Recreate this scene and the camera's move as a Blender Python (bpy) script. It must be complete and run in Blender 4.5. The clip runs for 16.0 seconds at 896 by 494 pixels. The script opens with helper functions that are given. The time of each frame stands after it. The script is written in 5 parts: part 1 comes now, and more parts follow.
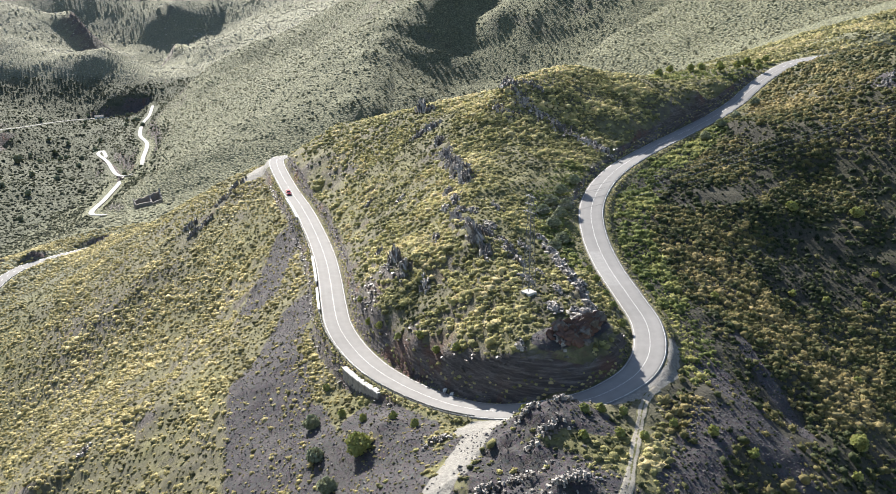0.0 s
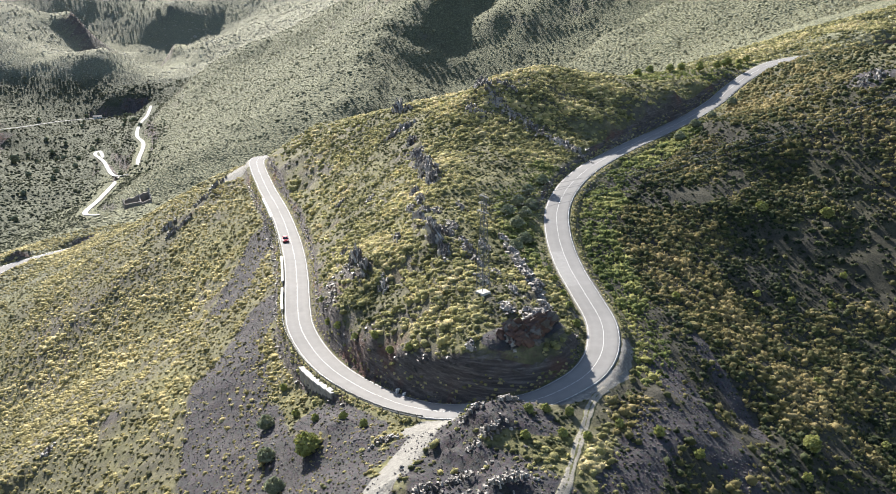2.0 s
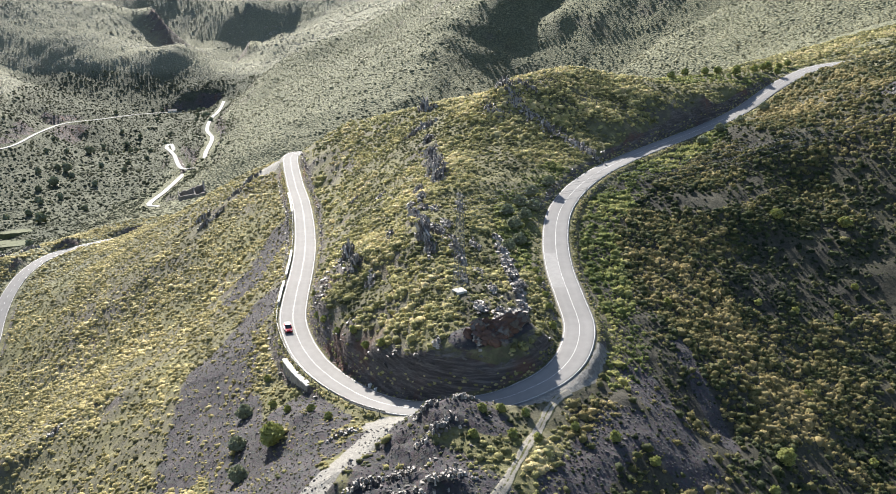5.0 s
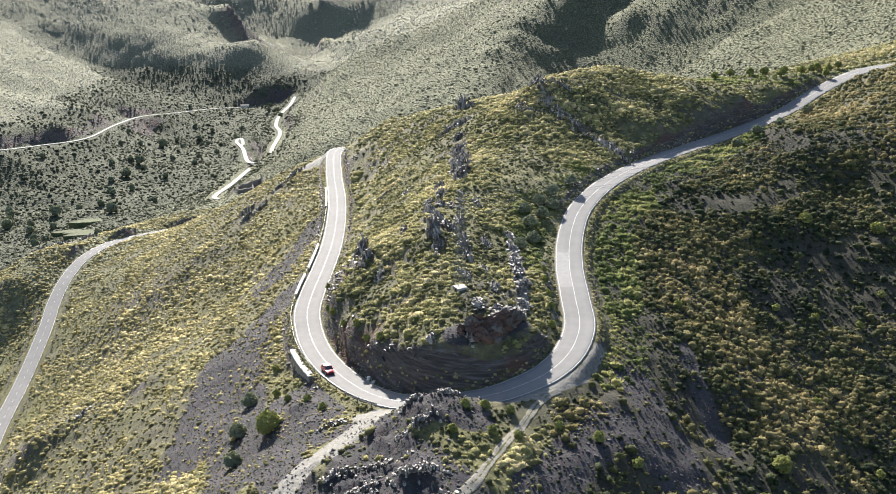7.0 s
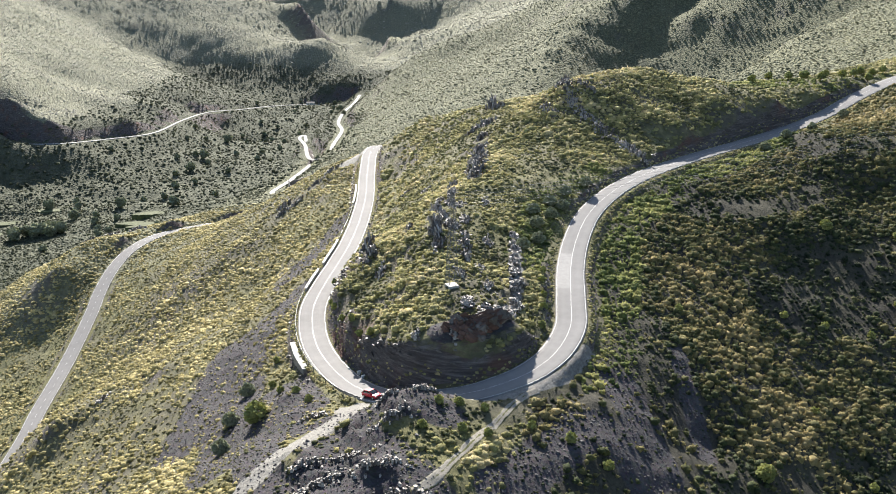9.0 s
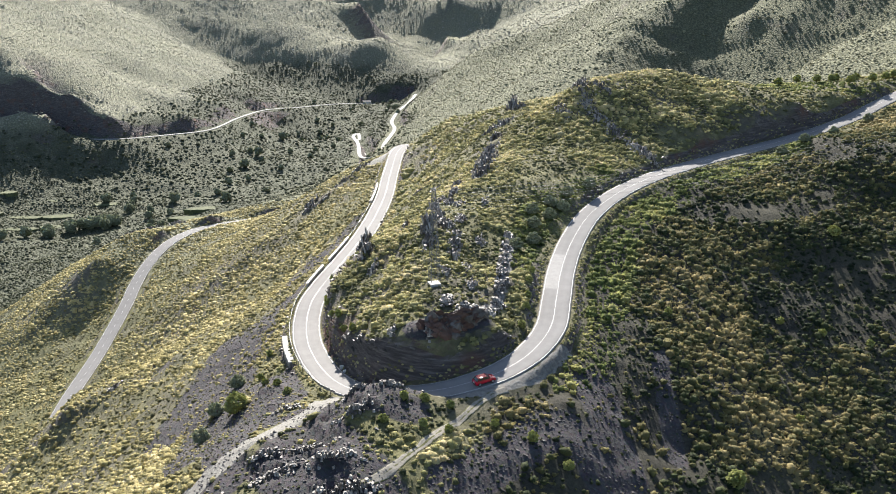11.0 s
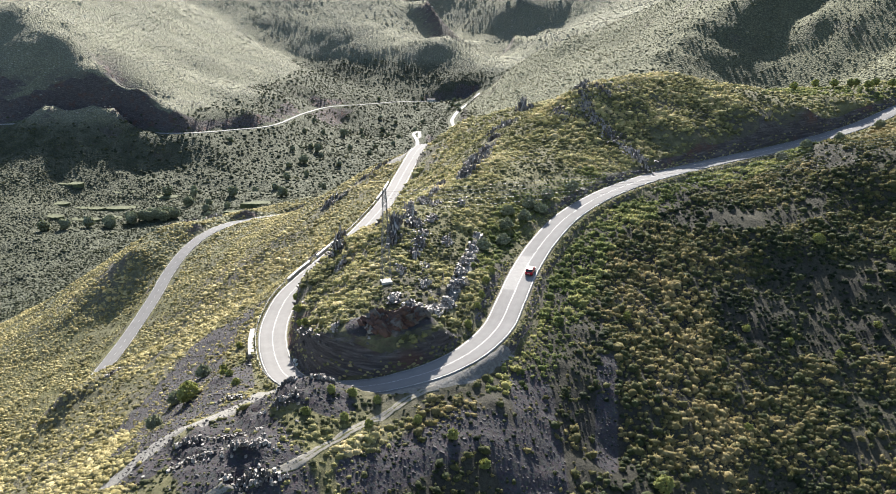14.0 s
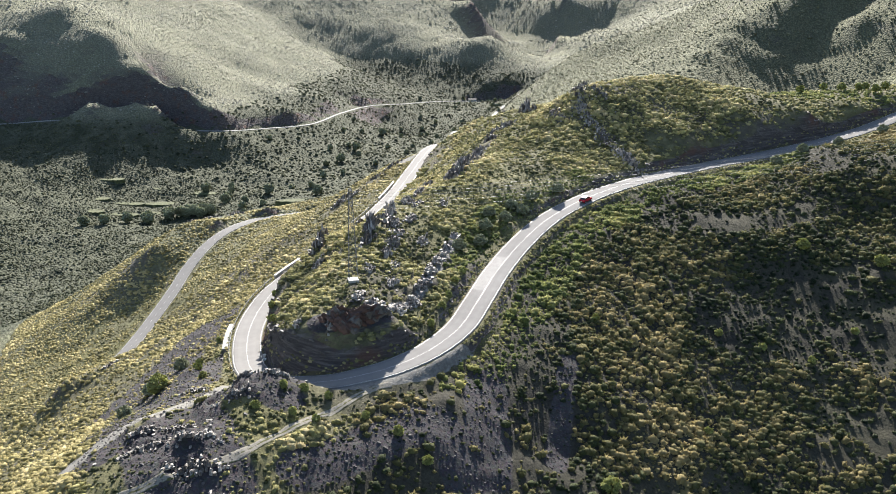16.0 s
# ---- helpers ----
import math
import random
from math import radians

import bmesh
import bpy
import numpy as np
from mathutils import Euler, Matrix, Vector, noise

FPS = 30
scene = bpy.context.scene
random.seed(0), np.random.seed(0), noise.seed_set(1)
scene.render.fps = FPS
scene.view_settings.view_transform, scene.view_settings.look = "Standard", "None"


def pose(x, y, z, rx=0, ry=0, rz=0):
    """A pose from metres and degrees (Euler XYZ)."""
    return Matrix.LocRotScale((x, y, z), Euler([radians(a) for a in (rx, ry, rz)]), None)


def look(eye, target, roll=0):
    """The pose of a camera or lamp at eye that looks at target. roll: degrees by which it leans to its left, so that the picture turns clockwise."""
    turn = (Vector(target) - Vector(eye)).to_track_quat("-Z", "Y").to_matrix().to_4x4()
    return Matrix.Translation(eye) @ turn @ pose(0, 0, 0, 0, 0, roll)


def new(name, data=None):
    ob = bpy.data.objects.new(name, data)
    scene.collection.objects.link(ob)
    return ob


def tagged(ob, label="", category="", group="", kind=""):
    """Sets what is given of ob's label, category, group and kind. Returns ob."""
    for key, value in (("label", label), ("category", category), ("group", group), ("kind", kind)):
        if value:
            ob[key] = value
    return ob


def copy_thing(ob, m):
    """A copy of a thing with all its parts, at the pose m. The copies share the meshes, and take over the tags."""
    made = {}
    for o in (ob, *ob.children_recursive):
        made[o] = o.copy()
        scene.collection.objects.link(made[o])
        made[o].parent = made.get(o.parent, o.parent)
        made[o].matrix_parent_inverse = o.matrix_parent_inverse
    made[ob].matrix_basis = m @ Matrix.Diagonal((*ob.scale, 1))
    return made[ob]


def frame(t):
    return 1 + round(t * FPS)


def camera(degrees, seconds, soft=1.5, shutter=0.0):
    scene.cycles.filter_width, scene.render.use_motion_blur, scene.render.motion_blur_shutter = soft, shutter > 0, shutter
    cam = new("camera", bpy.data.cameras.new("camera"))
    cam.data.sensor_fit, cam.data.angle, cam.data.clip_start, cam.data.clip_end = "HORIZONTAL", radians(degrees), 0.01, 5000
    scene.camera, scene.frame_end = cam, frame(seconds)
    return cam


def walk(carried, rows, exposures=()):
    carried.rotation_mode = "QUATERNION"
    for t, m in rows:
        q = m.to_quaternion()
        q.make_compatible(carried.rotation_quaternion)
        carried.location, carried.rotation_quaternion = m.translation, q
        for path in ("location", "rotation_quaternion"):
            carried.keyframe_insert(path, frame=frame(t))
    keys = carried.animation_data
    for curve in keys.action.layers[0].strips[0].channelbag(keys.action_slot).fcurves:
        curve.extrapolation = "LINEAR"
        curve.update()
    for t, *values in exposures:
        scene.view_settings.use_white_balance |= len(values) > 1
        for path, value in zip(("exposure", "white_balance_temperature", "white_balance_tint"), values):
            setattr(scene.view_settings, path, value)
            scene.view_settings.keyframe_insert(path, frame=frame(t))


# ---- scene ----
cam = camera(49.26, 16.0, 1.0)
PATH = [
    (0.0, (0.00, 0.00, 80.00), (-0.00, 142.16, 32.15), -0.08),
    (0.5, (2.02, 0.14, 79.91), (2.09, 142.31, 32.07), -0.09),
    (1.0, (4.37, 0.22, 79.85), (4.33, 142.39, 32.03), -0.06),
    (1.5, (6.79, 0.29, 79.82), (6.61, 142.47, 32.01), -0.06),
    (2.0, (9.40, 0.35, 79.76), (9.01, 142.53, 31.97), -0.07),
    (2.5, (12.15, 0.36, 79.71), (11.34, 142.55, 31.94), -0.04),
    (3.0, (15.19, 0.40, 79.66), (13.55, 142.59, 31.93), -0.01),
    (3.5, (18.16, 0.47, 79.59), (14.99, 142.64, 31.87), 0.10),
    (4.0, (21.31, 0.47, 79.49), (15.49, 142.57, 31.80), 0.12),
    (6.5, (37.88, 0.51, 79.69), (18.20, 141.24, 31.64), 0.19),
    (7.0, (41.40, 0.55, 79.76), (19.08, 140.87, 31.69), 0.11),
    (7.5, (44.84, 0.66, 79.83), (20.03, 140.57, 31.77), 0.14),
    (8.0, (48.56, 0.92, 79.88), (21.16, 140.34, 31.81), 0.15),
    (8.5, (52.19, 1.31, 79.91), (22.37, 140.24, 31.83), 0.17),
    (9.0, (56.02, 1.72, 80.04), (23.62, 140.05, 31.91), 0.15),
    (11.5, (75.11, 4.41, 80.66), (32.02, 139.75, 32.43), 0.02),
    (12.0, (79.06, 5.14, 80.91), (34.24, 139.88, 32.58), -0.01),
    (12.5, (82.96, 5.94, 81.13), (36.46, 140.09, 32.76), 0.02),
    (13.0, (87.02, 6.85, 81.30), (38.78, 140.39, 32.94), -0.01),
    (13.5, (90.90, 7.82, 81.53), (41.02, 140.75, 33.15), 0.00),
    (14.0, (94.94, 8.81, 81.74), (43.32, 141.07, 33.34), -0.02),
    (14.5, (98.92, 9.72, 81.97), (45.66, 141.33, 33.57), -0.04),
    (15.0, (103.06, 10.64, 82.22), (48.13, 141.56, 33.81), -0.09),
    (15.5, (107.09, 11.63, 82.43), (50.53, 141.85, 34.03), -0.07),
    (16.0, (111.24, 12.67, 82.74), (53.03, 142.15, 34.29), -0.13),
]
walk(cam, [(t, look(eye, target, roll)) for t, eye, target, roll in PATH])
# ---------------------------------------------------------------- light
SUN_AZ, SUN_EL = -22.0, 27.5          # degrees: from +y towards +x, and above the horizon
sun_dir = Vector((math.sin(radians(SUN_AZ)) * math.cos(radians(SUN_EL)), math.cos(radians(SUN_AZ)) * math.cos(radians(SUN_EL)), math.sin(radians(SUN_EL))))
world = bpy.data.worlds.new("world")
scene.world = world
world.use_nodes = True
sky = world.node_tree.nodes.new("ShaderNodeTexSky")
sky.sky_type = "NISHITA"
sky.sun_disc = False
sky.sun_elevation, sky.sun_rotation = radians(SUN_EL), radians(SUN_AZ)
sky.air_density, sky.dust_density, sky.altitude = 1.0, 1.6, 700
back = world.node_tree.nodes["Background"]
back.inputs["Strength"].default_value = 0.105
world.node_tree.links.new(sky.outputs["Color"], back.inputs["Color"])
sun = new("sun", bpy.data.lights.new("sun", "SUN"))
sun.data.energy, sun.data.angle, sun.data.color = 7.2, radians(0.55), (1.0, 0.955, 0.885)
sun.matrix_world = look(sun_dir * 500, (0, 0, 0))
scene.view_settings.exposure = 1.02


# ---------------------------------------------------------------- materials
class Mat:
    """A small builder for node materials."""

    def __init__(self, name):
        self.m = bpy.data.materials.new(name)
        self.m.use_nodes = True
        self.n, self.l = self.m.node_tree.nodes, self.m.node_tree.links
        self.b = self.n["Principled BSDF"]
        self.out = self.n["Material Output"]

    def node(self, kind, **values):
        nd = self.n.new("ShaderNode" + kind)
        for k, v in values.items():
            nd.inputs[k.replace("_", " ")].default_value = v
        return nd

    def coord(self):
        return self.node("TexCoord").outputs["Object"]

    def noise(self, scale, detail=4.0, rough=0.6, vec=None):
        nd = self.node("TexNoise", Scale=scale, Detail=detail, Roughness=rough)
        if vec is not None:
            self.l.new(vec, nd.inputs["Vector"])
        return nd.outputs["Fac"]

    def ramp(self, fac, *stops):
        nd = self.n.new("ShaderNodeValToRGB")
        el = nd.color_ramp.elements
        while len(el) < len(stops):
            el.new(0.5)
        for e, (p, c) in zip(el, stops):
            e.position = p
            e.color = (c, c, c, 1) if isinstance(c, (int, float)) else (*c, 1)
        self.l.new(fac, nd.inputs["Fac"])
        return nd.outputs["Color"]

    def mix(self, fac, a, b, blend="MIX"):
        nd = self.n.new("ShaderNodeMix")
        nd.data_type, nd.blend_type = "RGBA", blend
        for sock, v in ((nd.inputs[0], fac), (nd.inputs[6], a), (nd.inputs[7], b)):
            if isinstance(v, (int, float)):
                sock.default_value = v
            elif isinstance(v, tuple):
                sock.default_value = (*v, 1)
            else:
                self.l.new(v, sock)
        return nd.outputs[2]

    def math(self, op, a, b=0.0, c=0.0):
        nd = self.n.new("ShaderNodeMath")
        nd.operation = op
        for sock, v in zip(nd.inputs, (a, b, c)):
            if isinstance(v, (int, float)):
                sock.default_value = v
            else:
                self.l.new(v, sock)
        return nd.outputs[0]

    def attr(self, name):
        nd = self.n.new("ShaderNodeAttribute")
        nd.attribute_name = name
        return nd

    def island(self):
        return self.n.new("ShaderNodeNewGeometry").outputs["Random Per Island"]

    def rand(self):
        return self.n.new("ShaderNodeObjectInfo").outputs["Random"]

    def bump(self, height, strength=0.5, dist=0.1):
        nd = self.node("Bump", Strength=strength, Distance=dist)
        self.l.new(height, nd.inputs["Height"])
        self.l.new(nd.outputs["Normal"], self.b.inputs["Normal"])
        return self

    def set(self, color=None, rough=0.8, metal=0.0, spec=0.3):
        for key, v in (("Base Color", color), ("Roughness", rough), ("Metallic", metal), ("Specular IOR Level", spec)):
            if v is None:
                continue
            sock = self.b.inputs[key]
            if isinstance(v, tuple):
                sock.default_value = (*v, 1)
            elif isinstance(v, (int, float)):
                sock.default_value = v
            else:
                self.l.new(v, sock)
        return self

    def leafy(self, color, amount=0.35):
        """Thin leaves and stalks let part of the light through."""
        tr = self.n.new("ShaderNodeBsdfTranslucent")
        self.l.new(color, tr.inputs["Color"])
        mx = self.n.new("ShaderNodeMixShader")
        mx.inputs[0].default_value = amount
        self.l.new(self.b.outputs[0], mx.inputs[1])
        self.l.new(tr.outputs[0], mx.inputs[2])
        self.l.new(mx.outputs[0], self.out.inputs["Surface"])
        return self


def plain(name, color, rough=0.7, metal=0.0, grain=8.0, vary=0.25, bump=0.2, spec=0.3):
    k = Mat(name)
    v = k.coord()
    n1, n2 = k.noise(grain, 5, 0.65, v), k.noise(grain * 0.13, 3, 0.5, v)
    dark = tuple(c * (1 - vary) for c in color)
    lite = tuple(min(1, c * (1 + vary)) for c in color)
    c = k.ramp(k.math("ADD", k.math("MULTIPLY", n1, 0.6), k.math("MULTIPLY", n2, 0.4)), (0.35, dark), (0.65, lite))
    return k.set(c, rough, metal, spec).bump(n1, bump, 0.02).m


def ground_material():
    k = Mat("hillside_ground")
    v = k.coord()
    fine, mid, big, huge = k.noise(1.6, 6, 0.7, v), k.noise(0.35, 5, 0.6, v), k.noise(0.06, 4, 0.55, v), k.noise(0.012, 3, 0.5, v)
    cover = k.n.new("ShaderNodeSeparateColor")
    k.l.new(k.attr("cover").outputs["Color"], cover.inputs[0])
    # thin grass and low scrub over stony soil
    grass = k.ramp(mid, (0.32, (0.055, 0.054, 0.030)), (0.5, (0.115, 0.108, 0.052)), (0.68, (0.23, 0.21, 0.105)))
    soil = k.ramp(fine, (0.3, (0.045, 0.040, 0.036)), (0.7, (0.13, 0.117, 0.10)))
    base = k.mix(k.ramp(big, (0.42, 0.15), (0.62, 0.75)), grass, soil)
    base = k.mix(k.ramp(huge, (0.4, 0.0), (0.62, 0.4)), base, (0.17, 0.165, 0.055))
    # scrub seen from afar: rounded bushes as cells, sunlit tops and shadowed gaps painted in
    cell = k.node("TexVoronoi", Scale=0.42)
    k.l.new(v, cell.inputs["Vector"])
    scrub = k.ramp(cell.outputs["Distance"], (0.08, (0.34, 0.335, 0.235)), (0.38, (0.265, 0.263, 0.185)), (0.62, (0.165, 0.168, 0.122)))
    # blended in with distance; its pale grey stands in for haze
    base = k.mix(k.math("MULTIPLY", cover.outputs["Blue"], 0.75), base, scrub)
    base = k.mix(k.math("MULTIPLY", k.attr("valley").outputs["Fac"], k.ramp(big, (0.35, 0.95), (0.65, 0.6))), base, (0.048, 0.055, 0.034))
    # greener hills to the right of the valley, with the same painted gap shadows
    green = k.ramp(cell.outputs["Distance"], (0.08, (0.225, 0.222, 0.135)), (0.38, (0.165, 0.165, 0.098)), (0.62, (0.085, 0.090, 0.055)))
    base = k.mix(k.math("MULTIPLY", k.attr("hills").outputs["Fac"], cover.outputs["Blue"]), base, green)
    # bare slate soil between the east flank's bushes, darkened further to paint in its shade
    shaded_soil = k.ramp(fine, (0.3, (0.019, 0.018, 0.016)), (0.7, (0.055, 0.051, 0.042)))
    base = k.mix(k.math("MULTIPLY", k.attr("east").outputs["Fac"], k.ramp(big, (0.4, 0.95), (0.66, 0.6))), base, shaded_soil)
    # rock where the ground is steep
    sep = k.n.new("ShaderNodeSeparateXYZ")
    k.l.new(k.n.new("ShaderNodeNewGeometry").outputs["True Normal"], sep.inputs[0])
    mp = k.n.new("ShaderNodeMapping")
    mp.inputs["Rotation"].default_value = (radians(18), radians(34), 0)
    mp.inputs["Scale"].default_value = (0.25, 0.25, 2.4)
    k.l.new(v, mp.inputs["Vector"])
    strata = k.noise(0.9, 6, 0.72, mp.outputs[0])
    rust = k.noise(0.09, 3, 0.6, v)
    rock = k.ramp(strata, (0.3, (0.045, 0.040, 0.040)), (0.5, (0.105, 0.092, 0.088)), (0.7, (0.24, 0.215, 0.20)))
    rock = k.mix(k.ramp(rust, (0.55, 0.0), (0.68, 0.55)), rock, (0.16, 0.075, 0.05))
    steep = k.ramp(k.math("ADD", sep.outputs["Z"], k.math("MULTIPLY", k.math("SUBTRACT", fine, 0.5), 0.25)), (0.66, 1.0), (0.80, 0.0))
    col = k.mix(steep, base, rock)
    # slate scree and gravel
    stones = k.node("TexVoronoi", Scale=2.1)
    k.l.new(v, stones.inputs["Vector"])
    scree = k.mix(0.22, k.ramp(fine, (0.3, (0.032, 0.029, 0.032)), (0.7, (0.088, 0.081, 0.083))), stones.outputs["Color"], "SOFT_LIGHT")
    scree = k.mix(0.5, scree, k.ramp(mid, (0.3, (0.036, 0.033, 0.036)), (0.7, (0.082, 0.075, 0.075))))
    edge = k.math("SUBTRACT", k.math("MULTIPLY", cover.outputs["Red"], 1.6), k.math("MULTIPLY", mid, 0.9))
    col = k.mix(k.ramp(edge, (0.05, 0.0), (0.4, 1.0)), col, scree)
    gravel = k.ramp(fine, (0.3, (0.15, 0.142, 0.127)), (0.7, (0.29, 0.275, 0.248)))
    edge = k.math("SUBTRACT", k.math("MULTIPLY", cover.outputs["Green"], 1.5), k.math("MULTIPLY", mid, 0.8))
    col = k.mix(k.ramp(edge, (0.05, 0.0), (0.35, 1.0)), col, gravel)
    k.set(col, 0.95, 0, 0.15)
    h = k.math("ADD", k.math("MULTIPLY", fine, 0.35), k.math("ADD", k.math("MULTIPLY", strata, k.math("MULTIPLY", steep, 1.2)), k.math("MULTIPLY", k.math("MULTIPLY", cell.outputs["Distance"], -2.6), cover.outputs["Blue"])))
    return k.bump(h, 0.9, 0.8).m


def scrub_material(name, stops, leaf=0.35):
    k = Mat(name)
    v = k.coord()
    tint = k.attr("tint").outputs["Fac"]
    n = k.noise(5.0, 4, 0.7, v)
    patch = k.noise(0.045, 3, 0.6, v)
    own = k.attr("own").outputs["Fac"]
    f = k.math("ADD", k.math("MULTIPLY", own, 0.50), k.math("ADD", k.math("MULTIPLY", tint, 0.40), k.math("ADD", k.math("MULTIPLY", n, 0.24), k.math("MULTIPLY", k.math("SUBTRACT", patch, 0.5), 1.1))))
    c = k.ramp(f, *stops)
    k.set(c, 0.85, 0, 0.15).bump(n, 1.0, 0.25)
    return k.leafy(c, leaf).m


def rock_material(name, dark, lite, gloss=0.55):
    k = Mat(name)
    v = k.coord()
    mp = k.n.new("ShaderNodeMapping")
    mp.inputs["Scale"].default_value = (0.5, 0.5, 3.0)
    mp.inputs["Rotation"].default_value = (radians(18), radians(34), 0)
    k.l.new(v, mp.inputs["Vector"])
    s, n = k.noise(1.1, 6, 0.7, mp.outputs[0]), k.noise(0.5, 4, 0.6, v)
    f = k.math("ADD", k.math("MULTIPLY", s, 0.6), k.math("ADD", k.math("MULTIPLY", n, 0.3), k.math("MULTIPLY", k.island(), 0.25)))
    c = k.ramp(f, (0.42, dark), (0.85, lite))
    return k.set(c, k.ramp(n, (0.35, gloss - 0.08), (0.65, gloss + 0.12)), 0, 0.45).bump(s, 0.8, 0.25).m


def asphalt_material():
    k = Mat("asphalt")
    v = k.coord()
    fine, mid, big = k.noise(9, 5, 0.7, v), k.noise(0.5, 4, 0.6, v), k.noise(0.07, 3, 0.5, v)
    f = k.math("ADD", k.math("MULTIPLY", fine, 0.3), k.math("ADD", k.math("MULTIPLY", mid, 0.35), k.math("MULTIPLY", big, 0.35)))
    c = k.ramp(f, (0.36, (0.172, 0.166, 0.160)), (0.64, (0.240, 0.231, 0.223)))
    wear = k.attr("wear").outputs["Fac"]
    c = k.mix(k.math("MULTIPLY", wear, 0.30), c, (0.262, 0.254, 0.246))
    return k.set(c, 0.9, 0, 0.12).bump(fine, 0.25, 0.02).m


def ruts_material():
    k = Mat("rutted_dirt")
    v = k.coord()
    fine, mid = k.noise(3.0, 5, 0.7, v), k.noise(0.7, 4, 0.6, v)
    dirt = k.ramp(fine, (0.3, (0.15, 0.138, 0.115)), (0.7, (0.33, 0.305, 0.26)))
    grass = k.ramp(fine, (0.3, (0.05, 0.055, 0.025)), (0.7, (0.16, 0.155, 0.07)))
    f = k.math("ADD", k.attr("wear").outputs["Fac"], k.math("MULTIPLY", k.math("SUBTRACT", mid, 0.5), 2.6))
    return k.set(k.mix(k.ramp(f, (0.3, 0.0), (0.6, 1.0)), grass, dirt), 0.95, 0, 0.1).bump(fine, 0.5, 0.06).m


M_GROUND = ground_material()
M_RUTS = ruts_material()
M_WEST = scrub_material("yellow_tussock", ((0.22, (0.110, 0.104, 0.050)), (0.45, (0.274, 0.241, 0.103)), (0.66, (0.466, 0.399, 0.177)), (0.92, (0.641, 0.546, 0.289))))
M_RIDGE = scrub_material("ridge_scrub", ((0.2, (0.075, 0.085, 0.040)), (0.45, (0.215, 0.205, 0.088)), (0.68, (0.425, 0.392, 0.165)), (0.92, (0.60, 0.505, 0.275))))
# east flank plants, with the slope's shade put into their colour
M_EAST = scrub_material("shade_darkened_scrub", ((0.16, (0.030, 0.042, 0.022)), (0.42, (0.080, 0.096, 0.041)), (0.68, (0.190, 0.170, 0.070)), (0.94, (0.37, 0.30, 0.14))))
# far plants, lightened and greyed to paint in distance haze
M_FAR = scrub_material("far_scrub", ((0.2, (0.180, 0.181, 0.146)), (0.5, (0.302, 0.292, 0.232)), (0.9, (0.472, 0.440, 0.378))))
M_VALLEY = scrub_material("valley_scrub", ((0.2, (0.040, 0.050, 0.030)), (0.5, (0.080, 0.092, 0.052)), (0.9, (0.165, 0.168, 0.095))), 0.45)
M_HERB = scrub_material("fresh_herbs", ((0.2, (0.085, 0.115, 0.040)), (0.5, (0.195, 0.225, 0.080)), (0.9, (0.42, 0.40, 0.16))), 0.5)
M_HILL = scrub_material("hill_scrub", ((0.2, (0.085, 0.090, 0.055)), (0.5, (0.185, 0.183, 0.110)), (0.9, (0.34, 0.32, 0.205))), 0.35)
M_LEAF = scrub_material("fresh_leaves", ((0.2, (0.10, 0.14, 0.045)), (0.5, (0.24, 0.28, 0.095)), (0.9, (0.50, 0.50, 0.19))), 0.55)
M_OLIVE = scrub_material("olive_leaves", ((0.2, (0.09, 0.12, 0.07)), (0.5, (0.225, 0.26, 0.155)), (0.9, (0.44, 0.45, 0.30))), 0.5)
M_ROCK = rock_material("slate_rock", (0.036, 0.030, 0.027), (0.21, 0.183, 0.158))
M_SCREE = rock_material("slate_scree", (0.040, 0.036, 0.036), (0.135, 0.124, 0.122), 0.85)
M_RUST = rock_material("rusty_slate", (0.032, 0.018, 0.015), (0.17, 0.088, 0.064))
# pale slate, its colour lightened further for facets that catch the sun
M_PALE = rock_material("sunlit_pale_slate", (0.14, 0.125, 0.11), (0.62, 0.565, 0.50), 0.75)
M_ASPHALT = asphalt_material()
M_PATCH = plain("worn_asphalt", (0.226, 0.219, 0.212), 0.82, 0, 8, 0.15, 0.2)
M_LINE = plain("road_paint", (0.60, 0.59, 0.565), 0.55, 0, 5, 0.12, 0.1)
M_CONCRETE = plain("pale_concrete", (0.40, 0.385, 0.355), 0.85, 0, 3, 0.22, 0.4)
M_STEEL = plain("galvanised_steel", (0.20, 0.203, 0.205), 0.55, 0.7, 6, 0.15, 0.1)
M_WIRE = plain("weathered_cable", (0.18, 0.18, 0.18), 0.5, 0.6, 6, 0.1, 0.0)
M_BARK = plain("bark", (0.13, 0.10, 0.075), 0.9, 0, 10, 0.35, 0.6)
M_STONE = plain("rubble_stone", (0.23, 0.205, 0.18), 0.9, 0, 1.6, 0.45, 0.8)
M_DIRT = plain("pale_dirt_road", (0.33, 0.32, 0.298), 0.9, 0, 0.8, 0.18, 0.4)
M_WHITE = plain("whitewash", (0.75, 0.73, 0.69), 0.8, 0, 2, 0.1, 0.3)
M_TILE = plain("clay_roof", (0.42, 0.36, 0.31), 0.85, 0, 2, 0.3, 0.5)
M_RED = plain("red_car_paint", (0.44, 0.008, 0.026), 0.22, 0.1, 3, 0.05, 0.0, 0.6)
M_RUBBER = plain("tyre_rubber", (0.02, 0.02, 0.02), 0.8, 0, 12, 0.2, 0.2)
M_TRIM = plain("black_trim", (0.018, 0.018, 0.02), 0.5, 0, 12, 0.2, 0.05)
M_ALLOY = plain("alloy", (0.55, 0.55, 0.56), 0.3, 0.9, 12, 0.1, 0.0)
M_GLASS = plain("dark_window_glass", (0.015, 0.018, 0.02), 0.06, 0, 3, 0.05, 0.0, 0.8)
M_LAMP = plain("headlamp_lens", (0.7, 0.72, 0.74), 0.12, 0.2, 12, 0.05, 0.0, 0.8)
